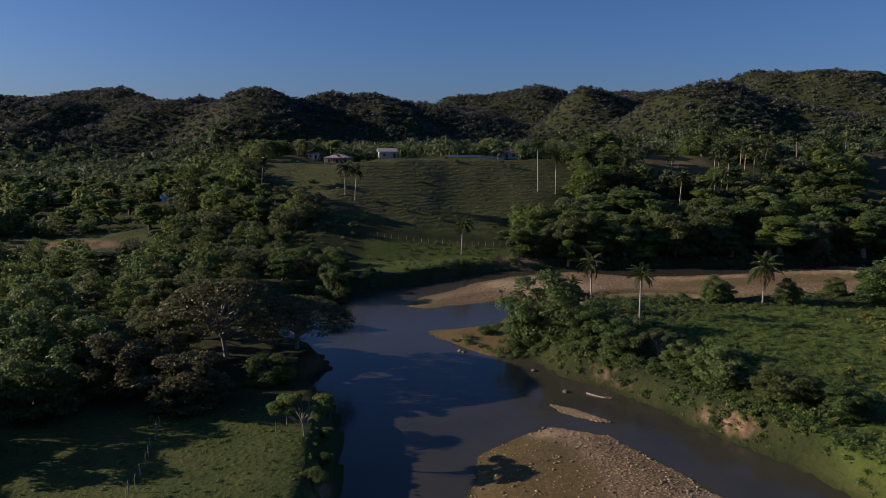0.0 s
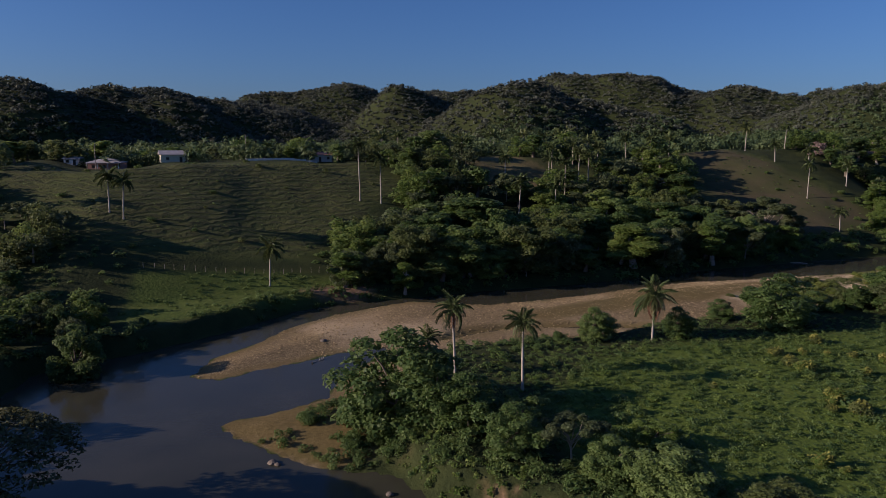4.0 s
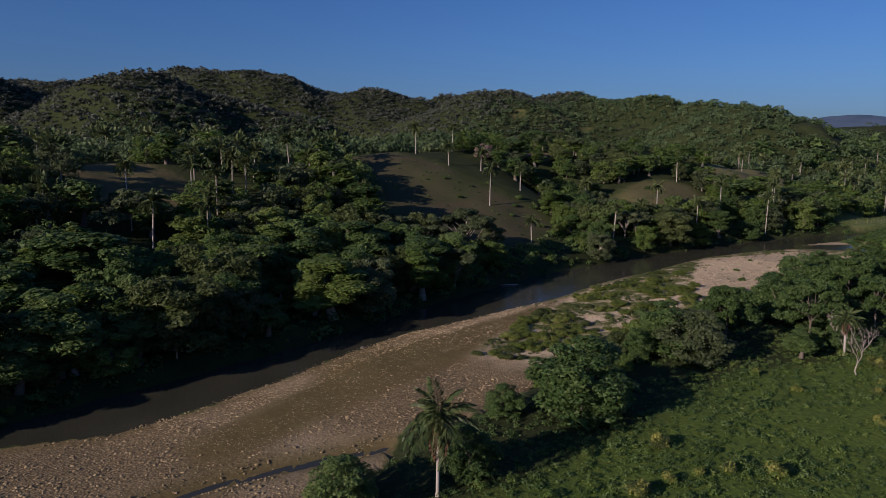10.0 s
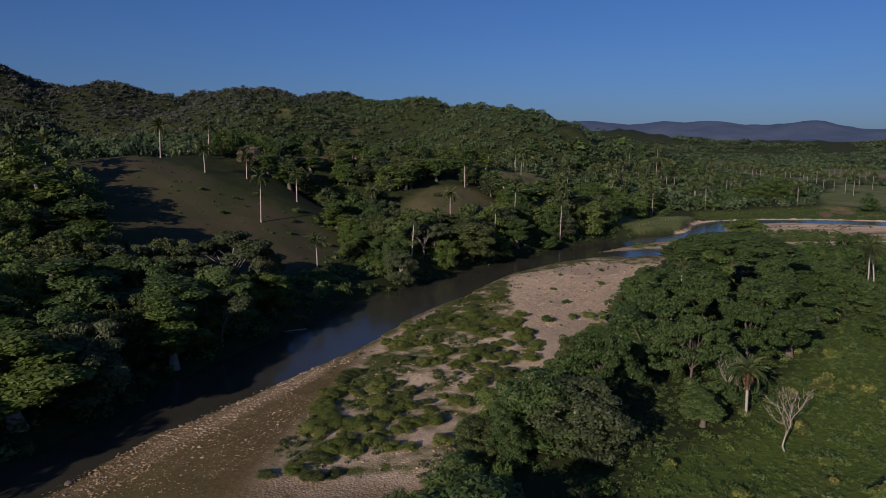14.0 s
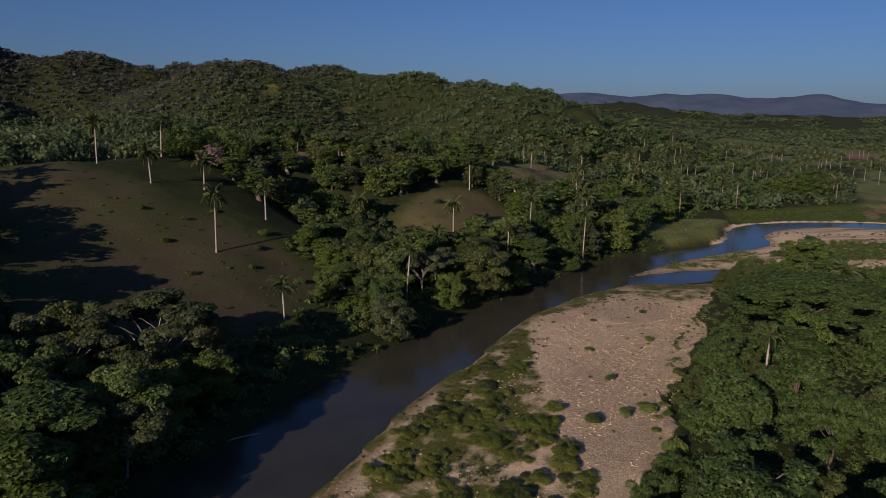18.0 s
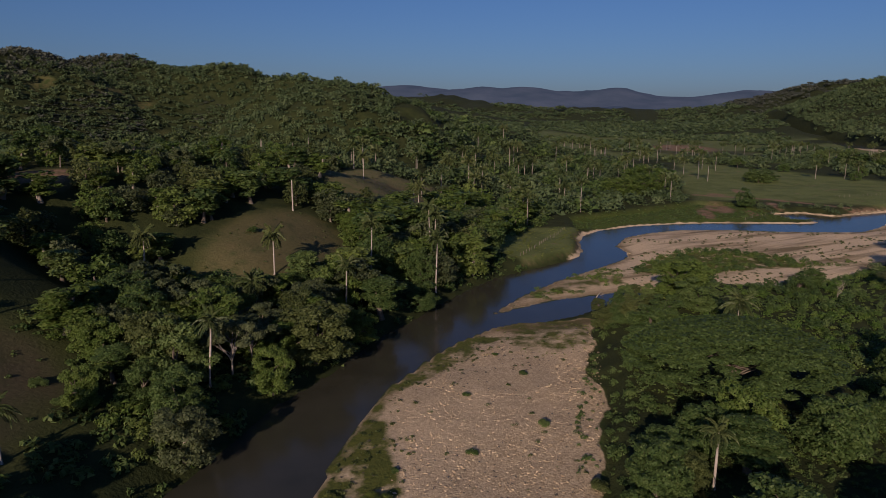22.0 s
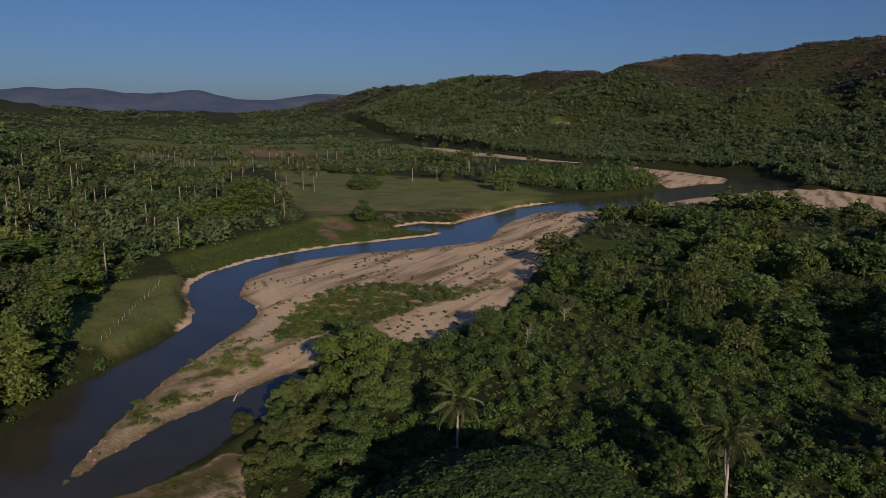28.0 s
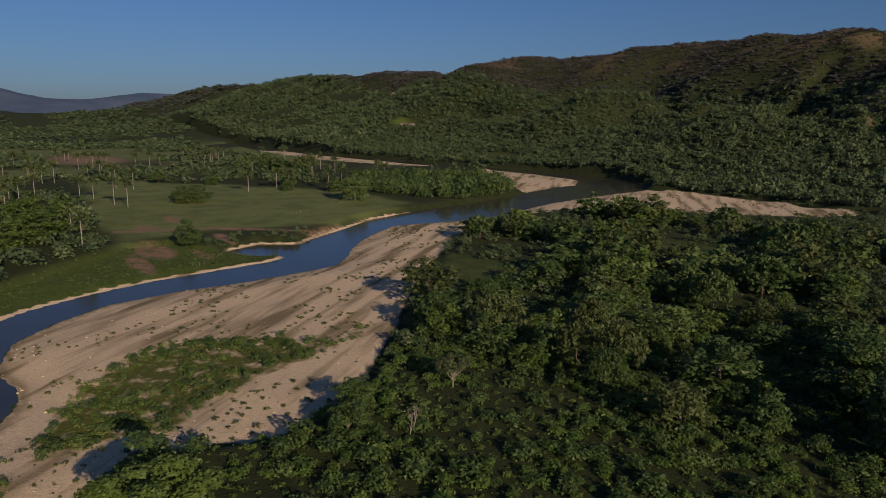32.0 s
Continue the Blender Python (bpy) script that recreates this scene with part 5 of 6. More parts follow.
def forest(name, x0, x1, y0, y1, gap, seed, variants, leaf, label, low, high, keep, cond):
    x, y, rng = scatter(x0, x1, y0, y1, gap, seed)
    z, ok = allowed(x, y, 3.0)
    ok &= cond(x, y, z) & (rng.rand(len(x)) < keep)
    x, y, z = x[ok], y[ok], z[ok]
    big = rng.rand(len(x)) ** 2.2
    h = (low + (high - low) * big) * rng.uniform(0.85, 1.15, len(x))
    r = gap * (0.6 + 0.6 * big)
    return spread_out(name, x, y, z - 0.3, r, h, variants, leaf, label, "woodland", rng)


def north_back(x, y):
    return y - np.interp(x, BANK_X, BANK_Y)


def faces(x, y, way):
    """True where the slope does not fall away steeply towards the north (1) or the south (-1)."""
    return (land(x, y + 8.0 * way)[0] - land(x, y)[0]) > -3.2


def bare(x, y):
    """Scree and dry scrub on the hills, where the trees thin out."""
    return wave(x, y, 90, 3, 3) > 0.42


forest("hill_forest", -330, 560, 300, 430, 6.6, 31, LEAFY, LEAF_FAR, "dense green woodland on the shelf behind the pasture", 5.5, 10, 0.88,
       lambda x, y, z: (north_back(x, y) > 108) & ~bare(x, y) & ~((x > -110) & (x < 70) & (y < 335)))
forest("hill_forest", -330, 560, 430, 620, 5.0, 21, LOOSE, LEAF_FAR, "dense green woodland climbing from the shelf", 2.8, 7.5, 0.92,
       lambda x, y, z: (north_back(x, y) > 108) & (~bare(x, y) | (np.sin(x * 7.1 + y * 3.3) > -0.2)) & ~((x > -110) & (x < 70) & (y < 335)))
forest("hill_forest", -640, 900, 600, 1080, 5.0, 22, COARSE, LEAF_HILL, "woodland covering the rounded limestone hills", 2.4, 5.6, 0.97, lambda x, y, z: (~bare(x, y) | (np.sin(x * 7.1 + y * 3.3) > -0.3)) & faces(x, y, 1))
forest("hill_scrub", -760, 960, 420, 1130, 5.4, 23, COARSE, LEAF_HILL, "grey dry scrub on the bare hill faces, paled for haze", 1.4, 3.6, 0.85, lambda x, y, z: bare(x, y))
forest("hill_forest", -700, -180, 80, 620, 9.5, 24, COARSE, LEAF_FAR, "woodland on the low western slopes", 6, 10, 0.8, lambda x, y, z: (x < -190) | (y > 300))
forest("plain_forest", 470, 760, 60, 330, 8.8, 33, LEAFY, LEAF_FAR, "groves of bright round trees on the valley plain", 5, 11, 0.72, lambda x, y, z: (wave(x, y, 45, 2, 2) > -0.5) & ((x > 640) | (y > 128)))
forest("plain_forest", 470, 760, 60, 330, 12.0, 34, LEAFY, LEAF_GROVE, "sunlit crowns among the plain groves", 6, 12, 0.5, lambda x, y, z: (wave(x, y, 45, 2, 2) > -0.3) & ((x > 640) | (y > 128)))
forest("plain_forest", 470, 960, -60, 620, 8.6, 25, MIDDLE, LEAF_FAR, "mixed woodland and groves on the valley plain", 4, 10, 0.62, lambda x, y, z: (y < 330) & (x > 760) & (wave(x, y, 60, 2, 1) > 0.0))
forest("hill_forest", 540, 960, 330, 620, 5.2, 36, LOOSE, LEAF_FAR, "dense woodland over the eastern foothills", 2.8, 6.5, 0.93, lambda x, y, z: (x > 560) | (y > 430))
forest("plain_forest", 960, 1700, -420, 900, 11.0, 26, COARSE, LEAF_FAR, "far groves across the valley plain", 5, 10, 0.8, lambda x, y, z: (wave(x, y, 110, 2, 1) > np.where((x < 1500) & (y < 330), 0.05, -0.3)) & (y > -212) & ~((x < 1560) & (y < -120)))
forest("plain_forest", 1700, 2900, -420, 900, 16.0, 32, COARSE, LEAF_FAR, "far woods closing the valley plain", 6, 11, 0.8, lambda x, y, z: (wave(x, y, 150, 2, 1) > -0.4) & (y > -262))
forest("south_forest", 300, 1250, -620, -246, 6.4, 27, LOOSE, LEAF_FAR, "dense green forest at the foot of the southern ridge", 3.6, 9, 0.97, lambda x, y, z: y < -246)
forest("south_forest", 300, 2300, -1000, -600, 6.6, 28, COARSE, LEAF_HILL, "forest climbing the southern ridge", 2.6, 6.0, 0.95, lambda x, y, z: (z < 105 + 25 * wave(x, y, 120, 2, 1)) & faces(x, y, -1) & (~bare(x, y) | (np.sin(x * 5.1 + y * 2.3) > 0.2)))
forest("south_forest", 300, 2300, -1000, -600, 5.8, 28, COARSE, LEAF_RIDGE, "dry brownish scrub along the top of the ridge", 1.6, 5.0, 0.97, lambda x, y, z: (z >= 105 + 25 * wave(x, y, 120, 2, 1)) & faces(x, y, -1) & ((z < 125) | (wave(x, y, 42, 3, 2) < 0.22) | (np.sin(x * 5.1 + y * 2.3) > 0.5)))
forest("south_forest", 1250, 2400, -620, -262, 9.5, 29, COARSE, LEAF_FAR, "forest along the far river bank", 5, 11, 0.95, lambda x, y, z: x > 0)
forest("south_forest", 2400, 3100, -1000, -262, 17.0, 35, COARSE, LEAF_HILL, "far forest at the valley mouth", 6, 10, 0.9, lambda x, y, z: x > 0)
forest("bar_thicket", 600, 800, -215, -45, 7.5, 30, LEAFY, LEAF, "dark green thicket on the inner bank of the bend", 7, 13, 0.95, lambda x, y, z: ((x - 692) / 88) ** 2 + ((y + 112) / 66) ** 2 < 1)


def undergrowth(name, x0, x1, y0, y1, gap, seed, variants, leaf, label, low, high, keep, cond, margin=1.0):
    x, y, rng = scatter(x0, x1, y0, y1, gap, seed)
    z, c = land(x, y)
    ok = ~c["wet_in"] & cond(x, y, c) & (rng.rand(len(x)) < keep)
    x, y, z = x[ok], y[ok], z[ok]
    h = rng.uniform(low, high, len(x))
    return spread_out(name, x, y, z - 0.05, h * rng.uniform(0.7, 1.3, len(x)), h, variants, leaf, label, "undergrowth", rng)


def clear_of_dome(x, y):
    """False in the deep shade round the great rain tree, where little grows."""
    return (np.hypot(x - 270, y - 158) > 25) & ~((x < 308) & (y > 166))


undergrowth("undergrowth", 20, 480, 206, 300, 2.7, 41, TUFT, LEAF, "dark undergrowth below the bank trees", 0.9, 2.8, 0.8,
            lambda x, y, c: (c["bed_d"] > 0.2) & ~c["on_bar"] & (open_mask(x, y) < 0.5) & (north_back(x, y) < 46))
undergrowth("undergrowth", 120, 400, 215, 300, 4.2, 74, SCRUB, LEAF_BRIGHT, "sunlit green bushes among the bank trees", 1.2, 3.2, 0.6,
            lambda x, y, c: (c["bed_d"] > 1) & ~c["on_bar"] & (open_mask(x, y) < 0.5) & (north_back(x, y) < 46) & (wave(x, y, 18, 2, 1) > -0.2))
undergrowth("scrub", 300, 560, -255, 100, 4.6, 42, FINE, LEAF_FAR, "dense green scrub on the southern plain", 1.2, 3.4, 0.75,
            lambda x, y, c: (c["bed_d"] > 1.5) & ~c["on_bar"] & (open_mask(x, y) < 0.7) & (wave(x, y, 13, 2, 1) > -0.7) & ((x > 380) | (y < 0)))
undergrowth("scrub", 258, 400, 0, 176, 4.4, 59, SCRUB, LEAF, "rounded dark green bushes round the great rain tree", 1.3, 3.2, 0.75,
            lambda x, y, c: (c["bed_d"] > 1.0) & ~c["on_bar"] & (wave(x, y, 16, 2, 2) > -0.45) & clear_of_dome(x, y))
undergrowth("scrub", 258, 400, 0, 176, 3.4, 60, SCRUB, LEAF_FRESH, "fresh yellow-green leafy bushes in the sun", 0.9, 2.3, 0.7,
            lambda x, y, c: (c["bed_d"] > 1.5) & ~c["on_bar"] & (wave(x, y, 30, 2, 4) > -0.2) & clear_of_dome(x, y))
undergrowth("scrub", 258, 400, 0, 176, 2.2, 43, TUFT, LEAF_BRIGHT, "low green growth between the bushes", 0.4, 1.1, 0.8,
            lambda x, y, c: (c["bed_d"] > 1.0) & ~c["on_bar"])
undergrowth("field_weeds", 34, 262, 50, 176, 1.5, 44, WEED, LEAF, "knee-high dark green weeds in the river field", 0.35, 1.1, 0.9,
            lambda x, y, c: (c["bed_d"] > 1.0) & ~c["on_bar"] & ((y > 78 + 24 * wave(x, y, 9, 3, 1)) | (x < 90 + 16 * wave(x, y, 9, 3, 2))) & (wave(x, y, 14, 3, 0) > -0.75))
undergrowth("field_weeds", 40, 265, 60, 160, 1.7, 45, WEED, LEAF_BRIGHT, "bright green weeds in the river field", 0.35, 0.9, 0.8,
            lambda x, y, c: (c["bed_d"] > 2.0) & ~c["on_bar"] & ((y > 82 + 24 * wave(x, y, 9, 3, 1)) | (x < 90 + 16 * wave(x, y, 9, 3, 2))) & (wave(x, y, 20, 3, 2) > -0.65))
undergrowth("bank_brush", -45, 60, 176, 240, 2.3, 61, FINE, LEAF, "dark brush hanging over the cut north bank", 0.7, 2.2, 0.85,
            lambda x, y, c: (c["bed_d"] > 0.3) & (c["bed_d"] < 7.5) & ~c["on_bar"] & (wave(x, y, 12, 2, 1) > -0.45))
undergrowth("bank_brush", 4, 70, 62, 176, 2.2, 62, FINE, LEAF, "dark green brush along the south bank of the pool", 0.6, 1.8, 0.75,
            lambda x, y, c: (c["bed_d"] > 0.4) & (c["bed_d"] < 9) & ~c["on_bar"] & (wave(x, y, 9, 2, 1) > -0.45))
undergrowth("field_shrubs", 40, 262, 60, 158, 3.8, 57, FINE, LEAF, "waist-high dark shrubs among the field weeds", 0.6, 1.9, 0.55,
            lambda x, y, c: (c["bed_d"] > 3) & ~c["on_bar"] & (wave(x, y, 24, 2, 4) > -0.25))
undergrowth("field_shrubs", 40, 262, 60, 158, 4.6, 58, FINE, LEAF_BRIGHT, "bright leafy shrubs among the field weeds", 0.6, 1.5, 0.5,
            lambda x, y, c: (c["bed_d"] > 3) & ~c["on_bar"] & (wave(x, y, 19, 2, 0) > -0.1))
undergrowth("bar_weeds", 114, 250, 176, 222, 1.5, 46, TUFT, LEAF_OLIVE, "low olive weeds over the gravel bar", 0.4, 1.1, 0.95,
            lambda x, y, c: c["on_bar"] & inside(BAR_GREEN, x, y) & (wave(x, y, 7, 3, 1) > 0.25) & (x < 225 + 0.0 * y) & (c["wet_d"] > 1))
undergrowth("bar_weeds", 200, 345, 176, 222, 3.0, 47, TUFT, LEAF_OLIVE, "scattered low shrubs on the gravel", 0.3, 0.8, 0.16,
            lambda x, y, c: c["on_bar"] & (c["wet_d"] > 2))
undergrowth("bar_weeds", 196, 312, 178, 220, 1.6, 76, TUFT, LEAF_RIDGE, "dry brown tufts dotted over the gravel", 0.12, 0.42, 0.5,
            lambda x, y, c: c["on_bar"] & (c["wet_d"] > 2) & (wave(x, y, 15, 3, 2) > 0.0))
undergrowth("bar_weeds", 150, 330, 200, 224, 1.5, 48, TUFT, LEAF_OLIVE, "strip of grass along the water edge", 0.25, 0.75, 0.6,
            lambda x, y, c: c["on_bar"] & (c["wet_d"] < 7.5 + 3.5 * wave(x, y, 22, 2, 2)) & (c["wet_d"] > 0.6) & (x < 300) & (wave(x, y, 5, 2, 1) > -0.35))
undergrowth("bar_weeds", 330, 430, 76, 210, 2.1, 49, WEED, LEAF_BRIGHT, "belt of green bushes along the old channel", 0.6, 2.0, 0.9,
            lambda x, y, c: c["on_bar"] & (inside(WEED_BELT, x, y) & (wave(x, y, 8, 2, 4) > -0.55) | inside(SPIT_WEEDS, x, y) & (wave(x, y, 8, 2, 4) > -0.2)))
undergrowth("bar_weeds", 362, 430, 76, 180, 3.2, 70, SCRUB, LEAF, "dark rounded bushes in the belt along the old channel", 0.9, 2.4, 0.7,
            lambda x, y, c: c["on_bar"] & inside(WEED_BELT, x, y) & (wave(x, y, 14, 2, 1) > -0.2))
undergrowth("bar_weeds", 440, 840, -270, 0, 3.6, 71, TUFT, LEAF_OLIVE, "low weeds on the far sand", 0.3, 1.2, 0.6,
            lambda x, y, c: c["on_bar"] & (c["wet_d"] > 2) & (wave(x, y, 24, 3, 1) > 0.12))
undergrowth("bar_weeds", 360, 560, -60, 190, 2.4, 50, TUFT, LEAF_OLIVE, "scattered tufts on the sand bar", 0.25, 1.1, 0.55, lambda x, y, c: c["on_bar"] & (c["wet_d"] > 2) & (wave(x, y, 14, 3, 0) > 0.05))
undergrowth("meadow_grass", -62, -12, 42, 96, 1.5, 51, TUFT, LEAF_BRIGHT, "tufted meadow grass beside the pool", 0.2, 0.5, 0.75, lambda x, y, c: (c["bed_d"] > 1.2) & (open_mask(x, y) > 0.4))
undergrowth("bank_grass", 4, 62, 60, 152, 1.3, 63, TUFT, LEAF, "dark tufts on the low river bank", 0.3, 0.9, 0.6, lambda x, y, c: (c["bed_d"] < 6) & (c["bed_d"] > 0.4) & ~c["on_bar"])
undergrowth("bank_grass", 10, 60, 60, 152, 1.1, 52, TUFT, LEAF_BRIGHT, "bright grass on the low river bank", 0.4, 1.2, 0.6, lambda x, y, c: (wave(x, y, 10, 2, 3) > 0.0) & (c["bed_d"] < 6) & (c["bed_d"] > 0.5) & ~c["on_bar"] & (y < 152))
undergrowth("pasture_tufts", -80, 70, 205, 320, 4.2, 53, TUFT, LEAF, "grass tufts and low bushes on the pasture slope", 0.25, 0.7, 0.6, lambda x, y, c: (c["bed_d"] > 3) & (open_mask(x, y) > 0.5))
undergrowth("pasture_tufts", 285, 495, 245, 310, 3.4, 66, TUFT, LEAF_OLIVE, "tussocks and low bushes over the knoll pastures", 0.2, 0.8, 0.4, lambda x, y, c: open_mask(x, y) > 0.6)
undergrowth("hill_tufts", 184, 270, 250, 352, 3.0, 54, TUFT, LEAF, "low bushes dotted over the brown hill", 0.2, 0.9, 0.3, lambda x, y, c: (open_mask(x, y) > 0.5))
# Brush is spread over most of the spit to darken it.
undergrowth("spit_brush", -4, 30, 120, 152, 1.5, 67, SCRUB, LEAF, "dark ragged brush over the mud spit", 0.4, 1.6, 0.85,
            lambda x, y, c: (wave(x, y, 6, 2, 1) > -0.15) & (x + 0.7 * (140 - y) > 3 + 3 * wave(x, y, 9, 2, 2)) & (y < 150))
undergrowth("pasture_tufts", -30, 30, 194, 236, 1.9, 68, TUFT, LEAF, "ragged dark weeds over the low terrace", 0.3, 1.1, 0.55,
            lambda x, y, c: (c["bed_d"] > 1) & inside(LOWER_GRASS, x, y) & (wave(x, y, 9, 3, 1) > 0.0))
undergrowth("pasture_tufts", 372, 455, 186, 224, 1.9, 69, TUFT, LEAF_BAR, "olive tussocks over the grassy bank", 0.25, 0.8, 0.5,
            lambda x, y, c: (c["bed_d"] > 1) & inside(GRASS_BANK, x, y) & (wave(x, y, 9, 3, 2) > -0.2))
# Bushes and weeds added here to deepen the shade beside the rain tree.
undergrowth("undergrowth", 236, 310, 166, 184, 2.8, 75, SCRUB, LEAF, "added dark bushes standing in for shade by the great rain tree", 0.7, 2.2, 0.6,
            lambda x, y, c: (c["bed_d"] > 0.3) & ~c["on_bar"])
undergrowth("undergrowth", 236, 310, 164, 184, 1.8, 72, TUFT, LEAF, "dark weeds in the shade of the great rain tree", 0.3, 1.2, 0.6, lambda x, y, c: (c["bed_d"] > 0.5) & (wave(x, y, 7, 2, 2) > -0.3))
undergrowth("bar_weeds", 284, 324, 180, 208, 1.4, 73, TUFT, LEAF_BAR, "low yellow-green weeds at the tip of the gravel bar", 0.15, 0.5, 0.6,
            lambda x, y, c: c["on_bar"] & (((x - 305) / 18) ** 2 + ((y - 193) / 13) ** 2 < 1) & (wave(x, y, 6, 2, 1) > -0.2))
undergrowth("reeds", 440, 566, 72, 200, 2.2, 55, TUFT, LEAF, "green reeds and crops behind the bend", 0.5, 1.3, 0.75, lambda x, y, c: (c["bed_d"] > 3) & inside(REEDS, x, y) & (((x - 545) / 16) ** 2 + ((y - 118) / 7) ** 2 > 1.3) & (((x - 524) / 20) ** 2 + ((y - 128) / 3.5) ** 2 > 1.0))
undergrowth("west_brush", -200, -28, 96, 300, 3.6, 56, FINE, LEAF, "brush between the western trees", 0.6, 1.9, 0.8, lambda x, y, c: (c["bed_d"] > 2) & (open_mask(x, y) < 0.5) & (wave(x, y, 30, 2, 3) > -0.5))


def stones(name, polys, count, small, large, seed, label, cond):
    """Loose cobbles: squashed twelve-cornered lumps."""
    rng = np.random.RandomState(seed)
    t = (1 + 5 ** 0.5) / 2
    ico = unit(np.array([(-1, t, 0), (1, t, 0), (-1, -t, 0), (1, -t, 0), (0, -1, t), (0, 1, t), (0, -1, -t), (0, 1, -t), (t, 0, -1), (t, 0, 1), (-t, 0, -1), (-t, 0, 1)]))
    tri = np.array([(0, 11, 5), (0, 5, 1), (0, 1, 7), (0, 7, 10), (0, 10, 11), (1, 5, 9), (5, 11, 4), (11, 10, 2), (10, 7, 6), (7, 1, 8), (3, 9, 4), (3, 4, 2), (3, 2, 6),
                    (3, 6, 8), (3, 8, 9), (4, 9, 5), (2, 4, 11), (6, 2, 10), (8, 6, 7), (9, 8, 1)])
    xs_, ys_ = [], []
    for p in polys:
        a = np.array(p)
        lo, hi = a.min(0), a.max(0)
        x, y = rng.uniform(lo[0], hi[0], count), rng.uniform(lo[1], hi[1], count)
        k = inside(p, x, y) & cond(x, y)
        xs_.append(x[k]), ys_.append(y[k])
    x, y = np.concatenate(xs_), np.concatenate(ys_)
    z, c = land(x, y)
    n = len(x)
    s = small + (large - small) * rng.rand(n) ** 3
    scale = s[:, None] * np.stack([rng.uniform(0.8, 1.35, n), rng.uniform(0.7, 1.1, n), rng.uniform(0.4, 0.7, n)], 1)
    shape = ico[None] * (1 + rng.uniform(-0.16, 0.16, (n, 12, 1))) * scale[:, None]
    a = rng.uniform(0, 2 * np.pi, n)
    ca, sa = np.cos(a)[:, None], np.sin(a)[:, None]
    co = np.stack([shape[..., 0] * ca - shape[..., 1] * sa + x[:, None], shape[..., 0] * sa + shape[..., 1] * ca + y[:, None], shape[..., 2] + (z + s * 0.12)[:, None]], -1).reshape(-1, 3)
    me = mesh_np(name, co, (tri[None] + 12 * np.arange(n)[:, None, None]).reshape(-1, 3), smooth=False)
    me.materials.append(COBBLE)
    return tagged(new(name, me), label, "stones", kind="stuff")


stones("bar_cobbles", [MAIN_BAR], 44000, 0.07, 0.26, 71, "pale pinkish cobbles covering the gravel bar", lambda x, y: (~inside(BAR_GREEN, x, y) | (np.sin(x * 37.0 + y * 51.0) > 0.6)) & ((away(WATER_LINE, x, y) > 6.0 + 3.5 * wave(x, y, 22, 2, 2)) | (x < 165) | (y < 203)) & (((x - 305) / 16) ** 2 + ((y - 193) / 12) ** 2 > 1.1) & (wave(x, y, 12, 2, 1) + 0.5 * wave(x, y, 40, 2, 3) > -0.3) & (~inside(BROWN_FLAT, x, y) | (away(WATER_LINE, x, y) < 3.5 + wave(x, y, 9, 2, 2)) | (np.sin(x * 41.0 + y * 67.0) > 0.93)))
stones("island_cobbles", [ISLAND, ISLET], 4200, 0.08, 0.24, 72, "cobbles on the low gravel island", lambda x, y: ~inside([(1, 92), (11, 94), (17, 89), (19, 80), (17, 60), (3, 60)], x, y) | (np.sin(x * 41.0 + y * 67.0) > 0.1))
stones("flat_pebbles", [BROWN_FLAT], 11000, 0.05, 0.13, 75, "small brown pebbles strewn over the damp flat", lambda x, y: wave(x, y, 7, 2, 1) > -0.4)
stones("bend_cobbles", [BEND_BAR], 5000, 0.12, 0.35, 73, "scattered stones on the sandy bar", lambda x, y: wave(x, y, 25, 2, 2) > 0)
stones("shore_cobbles", [[(62, 190), (62, 208), (85, 212), (103, 216.5), (122, 219), (140, 218.5), (158, 218), (156, 213), (140, 211), (120, 211), (100, 208)]], 9000, 0.09, 0.24, 74, "brown cobbles strewn along the waterline",
       lambda x, y: (away(WATER_LINE, x, y) < 8 - 4.5 * step(x, 110, 158) + 1.2 * wave(x, y, 8, 2, 2)) & (wave(x, y, 10, 2, 3) > -0.6))

# ---- small things ----


def part(name, bm, material, parent, label=""):
    me = bpy.data.meshes.new(name)
    bm.to_mesh(me)
    bm.free()
    me.materials.append(material)
    ob = new(name, me)
    ob.parent = parent
    if label:
        ob["label"] = label
    return ob


def box(x0, y0, z0, x1, y1, z1, bevel=0.0):
    bm = bmesh.new()
    bmesh.ops.create_cube(bm, size=1.0, matrix=Matrix.Translation(((x0 + x1) / 2, (y0 + y1) / 2, (z0 + z1) / 2)) @ Matrix.Diagonal((x1 - x0, y1 - y0, z1 - z0, 1)))
    if bevel:
        bmesh.ops.bevel(bm, geom=bm.edges[:], offset=bevel, segments=1, affect="EDGES")
    return bm


def hip_roof(w, d, z, rise, over, gable=False):
    """Roof sheets with thickness, hipped or gabled along x."""
    bm = bmesh.new()
    a, b = w / 2 + over, d / 2 + over
    r = a if gable else max(a - b, 0.3)
    for lift in (0.0, 0.09):
        v = [bm.verts.new(p) for p in ((-a, -b, z + lift), (a, -b, z + lift), (a, b, z + lift), (-a, b, z + lift), (-r, 0, z + rise + lift), (r, 0, z + rise + lift))]
        for f in ((0, 1, 5, 4), (2, 3, 4, 5), (1, 2, 5), (3, 0, 4)):
            bm.faces.new([v[i] for i in f])
    bm.verts.ensure_lookup_table()
    for i in range(4):
        j = (i + 1) % 4
        bm.faces.new([bm.verts[k] for k in (i, j, j + 6, i + 6)])
    return bm


